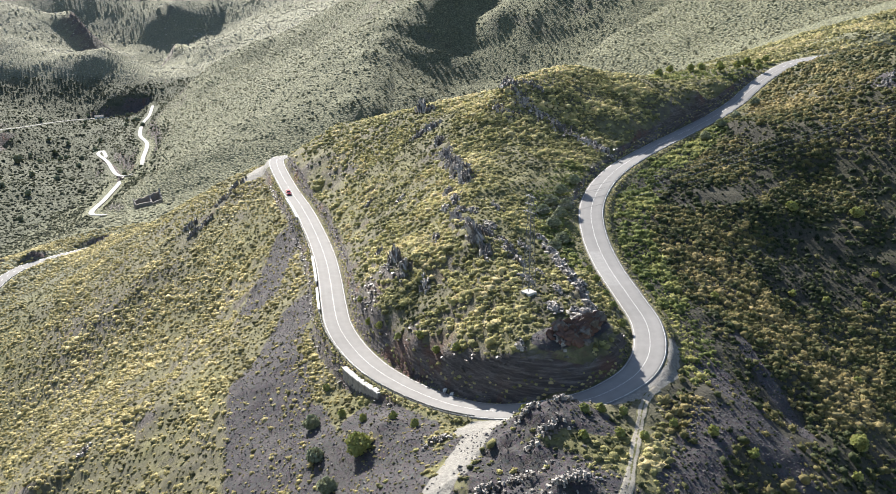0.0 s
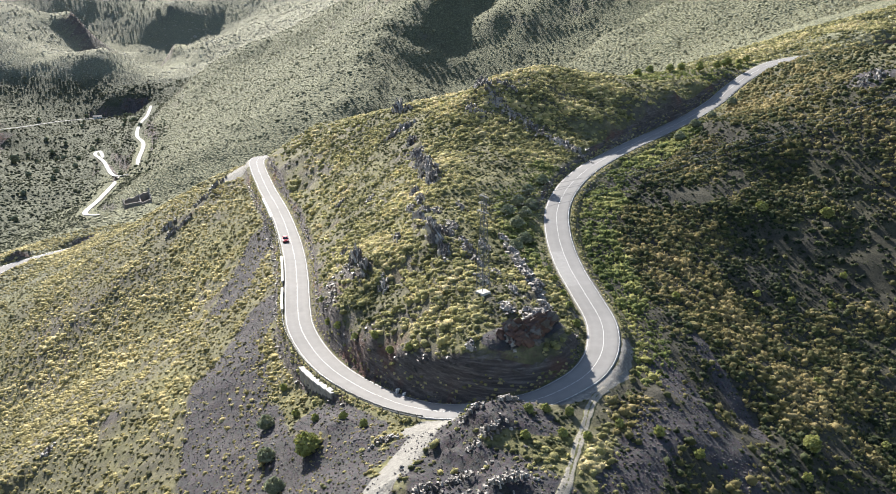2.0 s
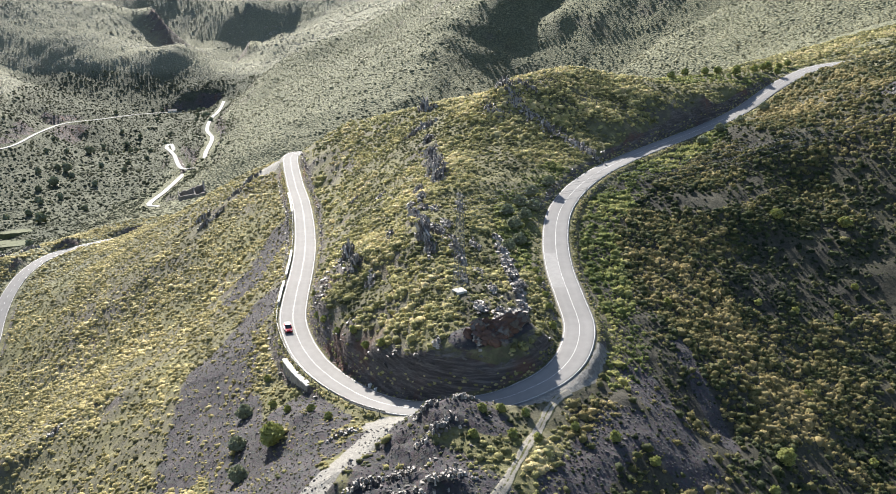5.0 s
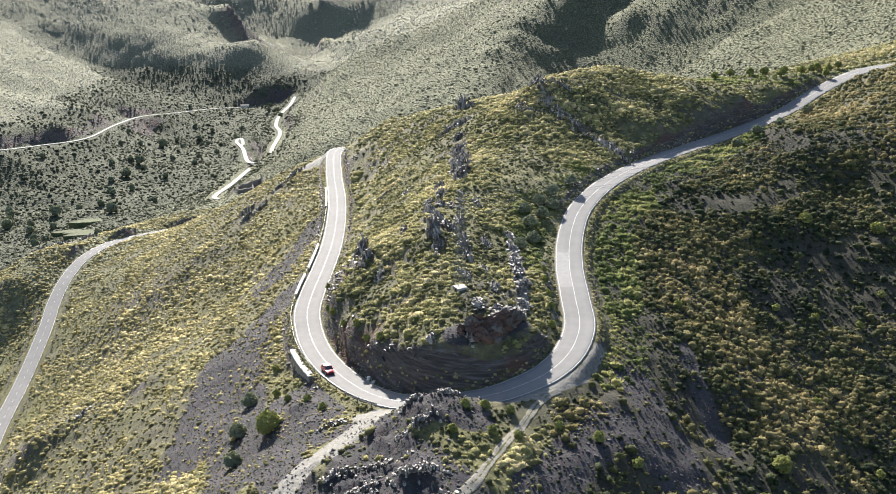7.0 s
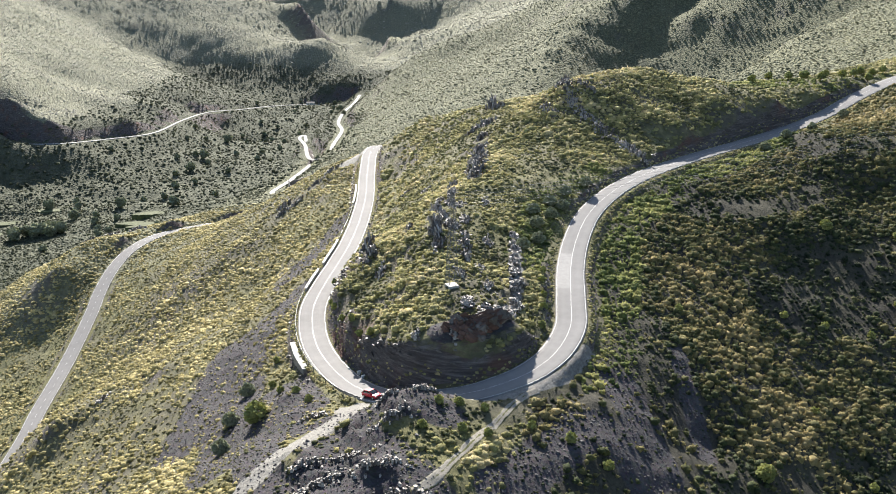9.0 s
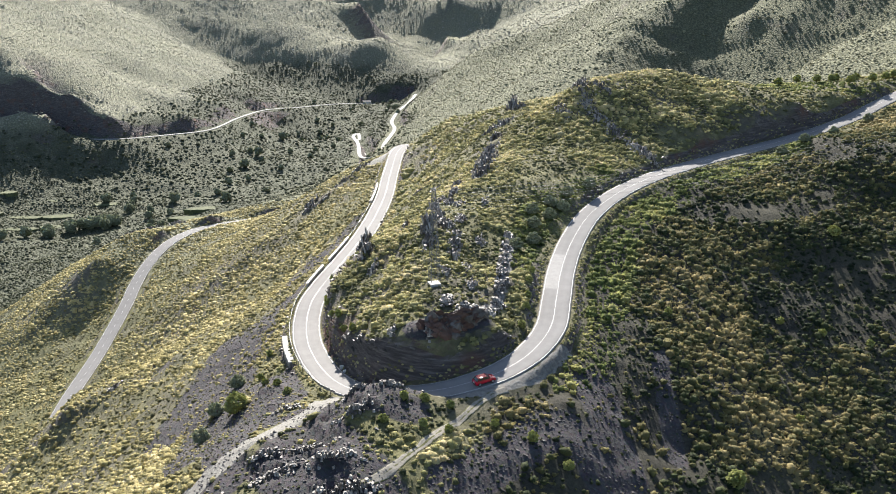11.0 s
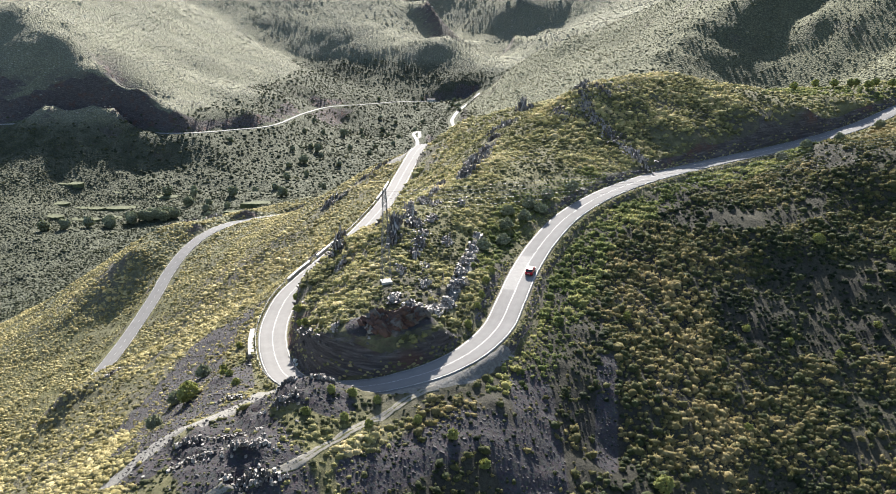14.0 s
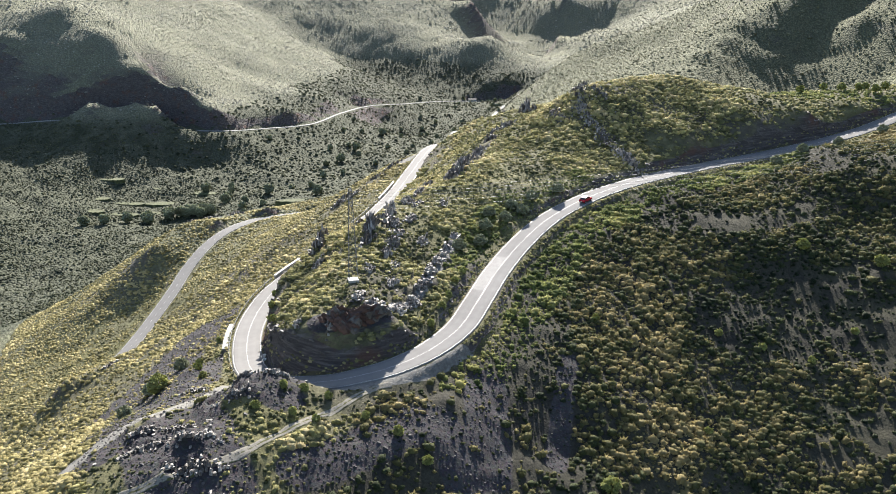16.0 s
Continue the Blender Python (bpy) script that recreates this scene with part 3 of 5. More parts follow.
def strip_mask(xy, strips):
    """1 inside the given stretches (ax, ay, bx, by, half width), falling off at their edges."""
    m = np.zeros(len(xy))
    for ax, ay, bx, by, w in strips:
        a, ab = np.array((ax, ay)), np.array((bx - ax, by - ay))
        t = np.clip(((xy - a) @ ab) / max(ab @ ab, 1e-6), 0, 1)
        d = np.linalg.norm(xy - a - t[:, None] * ab, axis=1)
        m = np.maximum(m, 1 - smooth(d, w * 0.7, w * 1.3))
    return m


# where the slate breaks through: stretches of rough, stepped ground
CRAGS = [(9, 136, 20, 116, 4), (2, 127, 10, 121, 3), (12.5, 143, 17, 137, 2.0), (17, 330, 20, 320, 2.5), (-3, 300, 5, 254, 2.5), (6, 204, 2, 224, 2.5),
         (-12.4, 211, -10, 205, 2), (25, 168, 27, 190, 2.2), (27, 190, 22, 214, 1.8), (20, 162, 27, 166, 3), (-9, 351, -7, 349, 2), (-8, 320, -6, 321, 3), (-100, 366, -92, 385, 4), (-236, 452, -228, 463, 5)]
CLOSE_ROADS = ((road, 3.9, 5.4, 0.16), (lower_road, 4.3, 8.0, 0.2), (far_road, 8.0, 22.0, 1.0), (valley_track, 8.0, 22.0, 1.0))


def natural(xy):
    z = np.empty(len(xy))
    for k in range(0, len(xy), 20000):
        s = xy[k:k + 20000]
        r = np.hypot(s[:, None, 0] - knots[None, :, 0], s[:, None, 1] - knots[None, :, 1])
        z[k:k + 20000] = -r @ weights[:n_k] + weights[n_k] + (s / 1000) @ weights[n_k + 1:]
    return z


def height(xy):
    """The ground's height, with the benches that the roads are cut into."""
    xy = np.asarray(xy, float)
    z = natural(xy)
    x, y = xy[:, 0], xy[:, 1]
    far = smooth(np.hypot(x, y), 300, 1200)
    z += (value_noise(x, y, 9, 1) * 0.45 + value_noise(x, y, 3.6, 2) * 0.28 + value_noise(x, y, 1.7, 3) * 0.16) * (1 - far)
    crag = strip_mask(xy, CRAGS)
    z += crag * ((0.5 - np.abs(value_noise(x + 0.5 * y, y, 4.2, 41))) * 1.1 + (0.5 - np.abs(value_noise(x, y - 0.4 * x, 2.0, 42))) * 0.9)
    calm = np.minimum(smooth(nearest(xy, far_road)[0], 15, 59), smooth(nearest(xy, valley_track)[0], 15, 59))
    gully = np.abs(value_noise(x, y, 75, 7)) * 7 + np.abs(value_noise(x, y, 32, 8)) * 3 - 4
    z += far * calm * (value_noise(x, y, 120, 4) * 4 + gully + value_noise(x, y, 18, 6) * 1.3)
    for c, w1, w2, drop in CLOSE_ROADS:
        d, j = nearest(xy, c)
        near = d < w2
        w = smooth(d[near], w1, w2)
        z[near] = (c[j[near], 2] - drop) * (1 - w) + z[near] * w
    return z


def axis(a, b, step, low, high):
    """Coordinates with an even step from a to b, growing outwards; low and high: (factor, up to) in turn."""
    mid = list(np.arange(a, b, step))
    for spans, sign in ((high, 1), (low, -1)):
        s, p, out = step, (mid[-1] if sign > 0 else mid[0]), []
        for grow, end in spans:
            while (p - end) * sign < 0:
                s *= grow
                p += s * sign
                out.append(p)
        mid = mid + out if sign > 0 else out[::-1] + mid
    return np.array(mid)


BARE = [(48, 153, 60, 147, 6), (45, 158, 64, 142, 5), (56, 152, 66, 158, 4), (100, 250, 112, 262, 6), (74, 262, 96, 284, 5), (110, 200, 122, 212, 5)]
SCREE = [(-16, 166, -6, 152, 4.5), (-9, 150, -4, 140, 3), (-30, 176, -22, 150, 5), (-18, 152, -6, 140, 4), (-52, 312, -55, 262, 6), (-38, 236, -42, 205, 6), (-42, 205, -34, 162, 9), (-24, 158, -16, 136, 6), (-8, 134, 0, 118, 4), (8, 131, 20, 118, 6),
         (12, 124, 30, 108, 9), (50, 166, 58, 148, 4), (60, 186, 66, 160, 2), (48, 150, 58, 140, 3.5), (150, 335, 162, 345, 6), (18, 161, 27, 167, 3.0), (15, 143, 22, 145, 1.5), (45, 147, 35, 126, 4), (3, 142, 23, 139, 4)]
GRAVEL = [(26, 171, 28.3, 178, 1.1), (28.3, 178, 26, 196, 0.9), (26, 196, 22.5, 213, 0.8), (25, 147.2, 34, 152, 1.1), (34, 152, 40.5, 160, 1.3), (40.5, 160, 43.6, 172, 1.0), (4, 148.5, 8, 147, 3), (6, 147, 1, 134, 2.6), (1, 134, -6, 118, 2.6),
          (-80, 397, -78, 408, 6), (-66, 425, -80, 412, 4)]
LUSH = [(48, 172, 45, 236, 5.5), (45, 236, 57, 268, 5), (27, 205, 26, 245, 6), (26, 245, 36, 270, 4), (46, 178, 41, 235, 4), (41, 235, 52, 268, 4), (52, 268, 90, 322, 5), (46, 160, 49, 190, 3),
        (72, 378, 112, 388, 9), (112, 388, 138, 408, 8), (-34, 258, -27, 215, 2), (-8, 144, -13, 135, 3), (-17, 172, -5, 156.5, 1.6), (-560, 1000, -640, 1200, 60), (-560, 1450, -590, 1540, 40)]

# stretches of dark shrubs, tinted down further in place of shade on the banks
DARK = [(14, 141, 33, 143.5, 3.5), (17, 133, 26, 138, 5), (5, 122, 20, 112, 8), (85, 150, 115, 125, 16), (100, 175, 125, 160, 12), (60, 268, 112, 298, 15), (100, 258, 126, 296, 15), (88, 232, 122, 258, 13), (44, 268, 70, 312, 6)]
GOLD = [(44.5, 158, 46.5, 184, 1.8), (70, 196, 84, 188, 4), (62, 226, 74, 216, 4), (-6.5, 152.5, -8.5, 146, 1.5), (38.5, 150, 30, 128, 1.7), (47, 160, 41, 147, 2.4), (41, 147, 35, 132, 1.8), (58, 216, 76, 204, 3), (-12, 147, -15, 136, 3), (82, 178, 92, 170, 3), (70, 190, 80, 180, 2.5)]

gx = axis(-45, 60, 0.85, ((1.008, -300), (1.012, -1150), (1.08, -2500)), ((1.01, 140), (1.025, 600), (1.08, 2500)))
gy = axis(112, 232, 0.85, ((1.06, -600),), ((1.007, 450), (1.012, 2100), (1.06, 4500)))
GX, GY = np.meshgrid(gx, gy)
ground_xy = np.c_[GX.ravel(), GY.ravel()]
ground_z = height(ground_xy)
ids = np.arange(len(ground_xy)).reshape(len(gy), len(gx))
quads = np.stack([ids[:-1, :-1], ids[:-1, 1:], ids[1:, 1:], ids[1:, :-1]], -1).reshape(-1, 4)
ground_mesh = fast_mesh("ground", np.c_[ground_xy, ground_z], quads, M_GROUND)
cover = np.zeros((len(ground_xy), 4), np.float32)
cover[:, 0] = strip_mask(ground_xy, SCREE)
cover[:, 1] = strip_mask(ground_xy, GRAVEL)
# blue: grows with distance, brings in the haze-paled scrub colour
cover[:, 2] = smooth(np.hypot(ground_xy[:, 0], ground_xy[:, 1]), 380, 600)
cover[:, 3] = 1
att = ground_mesh.attributes.new("cover", "FLOAT_COLOR", "POINT")
att.data.foreach_set("color", cover.ravel())
gz = ground_z
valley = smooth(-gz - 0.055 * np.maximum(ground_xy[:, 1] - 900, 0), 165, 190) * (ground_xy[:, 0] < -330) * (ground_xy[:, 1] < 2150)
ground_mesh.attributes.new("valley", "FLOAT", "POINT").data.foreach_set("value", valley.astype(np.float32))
hills = (1 - smooth(-ground_xy[:, 0] - 0.06 * (ground_xy[:, 1] - 900), 400, 450)) * (1 - smooth(ground_xy[:, 1], 1750, 1950))
ground_mesh.attributes.new("hills", "FLOAT", "POINT").data.foreach_set("value", hills.astype(np.float32))
ground = tagged(new("ground", ground_mesh), "steep scrub-covered hillsides of slate and dry grass", "ground", kind="structure")


def ground_at(x, y):
    return float(height([(x, y)])[0])


# ---------------------------------------------------------------- roads
def ribbon(c, left, right, rise, thick=0.0):
    """Vertices and quads of a strip along c between two offsets to its right."""
    s = sides(c)
    a, b = c + s * left, c + s * right
    n = len(c)
    v = np.vstack([a, b])
    v[:, 2] += rise
    i = np.arange(n - 1)
    f = np.stack([i, i + n, i + n + 1, i + 1], 1)
    if thick:
        v = np.vstack([v, v - (0, 0, thick)])
        f = np.vstack([f, np.stack([i, i + 1, i + 1 + 2 * n, i + 2 * n], 1), np.stack([i + n, i + 3 * n, i + 1 + 3 * n, i + 1 + n], 1)])
    return v, f


def lay_road(name, c, half, material, label, thick=0.35):
    offs = np.linspace(-half, half, 9)
    s = sides(c)
    n = len(c)
    rows = [c + s * o + (0, 0, 0.02 - 0.02 * abs(o) / half) for o in offs]
    rows = [rows[0] - (0, 0, thick)] + rows + [rows[-1] - (0, 0, thick)]
    i = np.arange(n - 1)
    f = np.vstack([np.stack([i + k * n, i + (k + 1) * n, i + (k + 1) * n + 1, i + k * n + 1], 1) for k in range(len(rows) - 1)])
    me = fast_mesh(name, np.vstack(rows), f, material)
    at = me.attributes.new("wear", "FLOAT", "POINT")
    track = [0, 0, 0.1, 0.9, 0.3, 0.25, 0.3, 0.9, 0.1, 0, 0]
    at.data.foreach_set("value", np.repeat(np.array(track, np.float32), n))
    return tagged(new(name, me), label, "road", kind="structure")


def lay_track(name, line, half, label):
    """A rutted dirt track that lies on the ground, with a grassy middle."""
    c = curve_points(line, 0.7)
    s = sides(c)
    offs = np.linspace(-half, half, 9)
    rows = []
    for o in offs:
        r = c + s * o * (1 + 0.25 * value_noise(c[:, 0], c[:, 1], 2.2, 44))[:, None]
        r[:, 2] = height(r[:, :2]) + (0.05 if abs(o) < half * 0.9 else -0.2)
        rows.append(r)
    n, i = len(c), np.arange(len(c) - 1)
    f = np.vstack([np.stack([i + k * n, i + (k + 1) * n, i + (k + 1) * n + 1, i + k * n + 1], 1) for k in range(8)])
    me = fast_mesh(name, np.vstack(rows), f, M_RUTS)
    me.attributes.new("wear", "FLOAT", "POINT").data.foreach_set("value", np.repeat(np.array([0, 0.3, 1, 0.9, 0.25, 0.9, 1, 0.3, 0], np.float32), n))
    return tagged(new(name, me), label, "track", kind="structure")


HALF = 3.2
road_ob = lay_road("road", road, HALF, M_ASPHALT, "sunlit grey asphalt mountain road with worn wheel tracks")
low_ob = lay_road("road", lower_road, HALF, M_ASPHALT, "grey asphalt road on the lower hillside")
far_ob = lay_road("road", far_road, 2.8, M_DIRT, "pale winding road in the far valley", 0.6)
trk_ob = lay_road("road", valley_track, 2.2, M_DIRT, "narrow pale track along the far hillside", 0.6)

KNOLL_TRACK = [(36.5, 153.4), (33.6, 149.4), (31.0, 141), (28.0, 130), (24.6, 119.5), (16.3, 109.7), (4, 99)]
knoll_track = lay_track("track", [(x, y, 0) for x, y in KNOLL_TRACK], 1.0, "rutted pale dirt track over the near knoll")
track_line = curve_points([(x, y, 0) for x, y in KNOLL_TRACK], 0.7)


def lay_line(c, off, width, parent, dashes=None):
    """A painted line; dashes: (length, gap) in metres."""
    s = np.r_[0, np.cumsum(np.linalg.norm(np.diff(c[:, :2], axis=0), axis=1))]
    spans = [(0, s[-1])]
    if dashes:
        on, gap = dashes
        spans = [(a, a + on) for a in np.arange(2, s[-1] - on, on + gap)]
    for a, b in spans:
        q = np.arange(a, b + 0.01, 1.0)
        cc = np.stack([np.interp(q, s, c[:, k]) for k in range(3)], 1)
        if len(cc) < 2:
            continue
        v, f = ribbon(cc, off - width / 2, off + width / 2, 0.026)
        ob = new("road_marking", fast_mesh("road_marking", v, f, M_LINE))
        ob.parent = parent


for off in (-HALF + 0.28, HALF - 0.28):
    lay_line(road, off, 0.085, road_ob)
    lay_line(lower_road, off, 0.095, low_ob)
lay_line(road, 0.0, 0.075, road_ob)
lay_line(lower_road, 0.0, 0.10, low_ob, (2.4, 3.2))
seam = road[(road[:, 1] > 196) & (road[:, 1] < 216) & (road[:, 0] > 30)]
v, f = ribbon(seam, -HALF + 0.4, -0.12, 0.022)
new("asphalt_patch", fast_mesh("asphalt_patch", v, f, M_PATCH)).parent = road_ob


# ---------------------------------------------------------------- scrub and grass
def tussocks(name, xyz, rad, tall, tint, material, label, category, seg=6, seed=1, blades=0):
    """Many uneven tufts as one mesh: a low core, and blades or twigs that stand out of it."""
    rng = np.random.RandomState(seed)
    n = len(xyz)
    prof = ((-0.25, 0.88), (0.52, 0.84))
    core = seg * len(prof) + 1
    ang = np.arange(seg) * 2 * np.pi / seg
    base = np.array([(r * math.cos(a), r * math.sin(a), h) for h, r in prof for a in ang] + [(0, 0, 0.92)])
    v = np.repeat(base[None], n, 0)
    v *= 1 + (rng.rand(n, core, 1) - 0.5) * 0.6
    v[:, :, :2] += (rng.rand(n, core, 2) - 0.5) * 0.2
    tri = []
    for k in range(len(prof) - 1):
        for i in range(seg):
            a, b = k * seg + i, k * seg + (i + 1) % seg
            tri += [(a, b, b + seg), (a, b + seg, a + seg)]
    k = (len(prof) - 1) * seg
    tri += [(k + i, k + (i + 1) % seg, core - 1) for i in range(seg)]
    per = core + 3 * blades
    if blades:
        d = rng.normal(size=(n, blades, 3))
        d[..., 2] = np.abs(d[..., 2]) * 0.9 + 0.08
        d /= np.linalg.norm(d, axis=-1, keepdims=True)
        side = np.cross(d, rng.normal(size=(n, blades, 3)))
        side /= np.linalg.norm(side, axis=-1, keepdims=True)
        root = d * rng.uniform(0.60, 0.88, (n, blades, 1))
        half = side * rng.uniform(0.11, 0.26, (n, blades, 1))
        tip = d * rng.uniform(1.0, 1.6, (n, blades, 1)) + rng.normal(0, 0.13, (n, blades, 3))
        v = np.concatenate([v, np.stack([root - half, root + half, tip], 2).reshape(n, -1, 3)], 1)
        tri += [(core + 3 * b, core + 3 * b + 1, core + 3 * b + 2) for b in range(blades)]
    turn = rng.rand(n) * 6.283
    stretch = 0.8 + 0.45 * rng.rand(n)
    c, s = np.cos(turn), np.sin(turn)
    x, y = v[..., 0] * stretch[:, None], v[..., 1] / stretch[:, None]
    out = np.stack([(x * c[:, None] - y * s[:, None]) * rad[:, None] + xyz[:, None, 0], (x * s[:, None] + y * c[:, None]) * rad[:, None] + xyz[:, None, 1],
                    v[..., 2] * tall[:, None] + xyz[:, None, 2]], -1)
    tri = (np.array(tri)[None] + (np.arange(n) * per)[:, None, None]).reshape(-1, 3)
    me = fast_mesh(name, out.reshape(-1, 3), tri, material)
    shade = np.repeat(tint.astype(np.float32)[:, None], per, 1)
    shade[:, core:] += 0.25 * rng.rand(n, per - core) - 0.05
    me.attributes.new("tint", "FLOAT", "POINT").data.foreach_set("value", shade.ravel())
    me.attributes.new("own", "FLOAT", "POINT").data.foreach_set("value", np.repeat(rng.rand(n).astype(np.float32), per))
    return tagged(new(name, me), label, category, kind="stuff")


def scatter(x0, x1, y0, y1, step, seed):
    rng = np.random.RandomState(seed)
    X, Y = np.meshgrid(np.arange(x0, x1, step), np.arange(y0, y1, step))
    return np.c_[X.ravel(), Y.ravel()] + (rng.rand(X.size, 2) - 0.5) * step * 0.95, rng


def slope_at(xy):
    e = 0.8
    z = height(xy)
    return z, np.hypot(height(xy + (e, 0)) - z, height(xy + (0, e)) - z) / e


west_branch, east_branch = road[:330], road[330:]
wb = west_branch[np.argsort(west_branch[:, 1])]
eb = road[np.argmax(road[:, 0] > 24):]
eb = eb[np.argsort(eb[:, 1])]


def zone_of(xy):
    """0: west flank, 1: the ridge within the bend, 2: east flank."""
    xw, xe = np.interp(xy[:, 1], wb[:, 1], wb[:, 0]), np.interp(xy[:, 1], eb[:, 1], eb[:, 0])
    z = np.where(xy[:, 0] < xw, 0, np.where(xy[:, 0] < xe, 1, 2))
    low = xy[:, 1] < 153
    return np.where(low, np.where(xy[:, 0] < 2, 0, np.where(xy[:, 0] < 36, 1, 2)), z)


# mask of the flank whose soil carries painted shade
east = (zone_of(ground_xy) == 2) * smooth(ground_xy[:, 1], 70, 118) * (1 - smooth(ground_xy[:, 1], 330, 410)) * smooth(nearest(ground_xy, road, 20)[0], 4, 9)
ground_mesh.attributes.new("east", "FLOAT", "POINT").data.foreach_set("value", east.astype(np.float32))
pts, rng = scatter(-430, 330, 92, 520, 1.36, 11)
fine, _ = scatter(-34, 118, 104, 345, 0.92, 15)
inner = (pts[:, 0] > -34) & (pts[:, 0] < 118) & (pts[:, 1] > 104) & (pts[:, 1] < 345)
pts = np.vstack([pts[~inner], fine])
pts = pts[(pts[:, 0] > -(pts[:, 1] * 0.96 - 30)) & (pts[:, 0] < 62 + pts[:, 1] * 0.40)]
lee = (pts[:, 1] > 425) & (pts[:, 0] > -70) & (pts[:, 0] < 120)
pts = pts[~lee]
d_road, _ = nearest(pts, road, 20)
d_low, _ = nearest(pts, lower_road, 20)
scr, grv, lush = strip_mask(pts, SCREE), strip_mask(pts, GRAVEL), strip_mask(pts, LUSH)
zones = zone_of(pts)
z, slope = slope_at(pts)
patch = value_noise(pts[:, 0], pts[:, 1], 26, 20) * 0.45 + value_noise(pts[:, 0], pts[:, 1], 11, 21) * 0.5 + value_noise(pts[:, 0], pts[:, 1], 4, 22) * 0.45
dens = np.where(zones == 0, 0.96, np.where(zones == 1, 0.94, 0.88)) + patch * np.where(zones == 2, 0.6, 0.3)
dens = np.where(slope > 1.0, 0.03, np.where(slope > 0.8, dens * 0.4, dens))
dens = np.maximum(dens, lush * 0.9) * (1 - 0.5 * scr) * (1 - grv)
dens = np.maximum(dens, strip_mask(pts, GOLD) * 0.85) * (1 - 0.6 * strip_mask(pts, BARE))
dens[strip_mask(pts, [(18, 160.5, 27, 166, 3.2), (10, 157.5, 24, 159, 1.6)]) > 0.25] = 0
dens *= 1 - 0.75 * strip_mask(pts, CRAGS)
dens = np.where((d_road < 15) & (zones == 1) & (slope > 0.6) & (pts[:, 1] > 250), dens * 0.35, dens)
dens = np.where(strip_mask(pts, DARK) > 0.4, dens * 0.9, dens)
dens[(d_road < 4.3) | (d_low < 4.4) | (nearest(pts, track_line, 5)[0] < 1.35)] = 0
dens[(d_road < 5.4) & (d_road > 4.3)] *= 0.7
hit = rng.rand(len(pts)) < dens
pts, z, zones, lush, d_road, patch = pts[hit], z[hit], zones[hit], lush[hit], d_road[hit], patch[hit]
close = (pts[:, 0] > -34) & (pts[:, 0] < 118) & (pts[:, 1] > 104) & (pts[:, 1] < 345)
size = np.clip(rng.lognormal(-0.42, 0.40, len(pts)), 0.22, 1.4) * np.where(close, 0.76, 0.93)
size *= np.where(strip_mask(pts, DARK) > 0.4, 0.8, 1.0) * (1 - 0.35 * scr[hit])
size *= np.where(d_road < 6, 0.55, 1.0) * np.clip(1 + 0.55 * patch, 0.55, 1.5)
size = np.where(zones == 2, np.clip(size * rng.lognormal(-0.08, 0.42, len(pts)), 0.2, 1.15), size * np.where(zones == 1, 1.0, 0.9))
tint = np.clip(0.5 + 0.6 * patch - 0.35 * scr[hit] - 0.55 * strip_mask(pts, DARK) + 0.7 * strip_mask(pts, GOLD), -0.3, 1.3)
NAMES = (("tussock_grass", M_WEST, "yellow-green rounded tussocks covering the sunny flank", 0.62), ("ridge_scrub", M_RIDGE, "olive and straw-coloured scrub on the rocky ridge", 0.72), ("hillside_shrubs", M_EAST, "green and brown shrubs, coloured darker for the shaded slope", 0.85))
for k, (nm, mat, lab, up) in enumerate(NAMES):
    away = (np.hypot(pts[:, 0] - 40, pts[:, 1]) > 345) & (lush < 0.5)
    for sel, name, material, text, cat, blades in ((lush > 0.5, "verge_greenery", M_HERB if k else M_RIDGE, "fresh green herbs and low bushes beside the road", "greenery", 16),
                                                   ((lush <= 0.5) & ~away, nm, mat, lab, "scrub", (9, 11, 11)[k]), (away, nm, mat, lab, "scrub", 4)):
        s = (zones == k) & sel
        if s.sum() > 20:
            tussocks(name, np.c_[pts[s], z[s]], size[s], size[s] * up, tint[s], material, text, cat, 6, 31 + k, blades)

# low grass and herbs along both edges of the asphalt
pts, rng = scatter(-70, 130, 138, 400, 0.55, 17)
d_road, _ = nearest(pts, road, 20)
keep = (d_road > 3.5) & (d_road < 4.9) & (rng.rand(len(pts)) < 0.62 - 0.25 * value_noise(pts[:, 0], pts[:, 1], 6, 25)) & (strip_mask(pts, GRAVEL) < 0.3)
pts = pts[keep]
size = rng.uniform(0.16, 0.42, len(pts)) * np.where(d_road[keep] > 4.1, 1.25, 0.85)
tussocks("verge_grass", np.c_[pts, height(pts)], size, size * 0.75, rng.uniform(0.2, 1.1, len(pts)), M_RIDGE, "strip of low green and straw grass along the asphalt edge", "grass", 5, 38, 7)

# scrub on the hills beyond, and denser greenery on the valley floor
pts, rng = scatter(-1130, 420, 520, 1000, 3.3, 12)
pts = pts[(pts[:, 0] > -(pts[:, 1] * 1.14)) & (pts[:, 0] < 60 + pts[:, 1] * 0.40)]
far2, _ = scatter(-1600, 480, 1000, 2300, 6.2, 13)
far2 = far2[(far2[:, 0] > -(far2[:, 1] * 1.08)) & (far2[:, 0] < 60 + far2[:, 1] * 0.36)]
far3, _ = scatter(-1500, 100, 2300, 3300, 10.0, 14)
pts = pts[(pts[:, 0] < -70) | (pts[:, 1] > 640)]
both = np.vstack([pts, far2, far3])
grain = np.r_[np.full(len(pts), 1.0), np.full(len(far2), 1.6), np.full(len(far3), 2.6)]
patch = value_noise(both[:, 0], both[:, 1], 60, 23) * 0.5 + value_noise(both[:, 0], both[:, 1], 22, 24) * 0.5
d1, _ = nearest(both, far_road, 30)
d2, _ = nearest(both, valley_track, 30)
z = height(both)
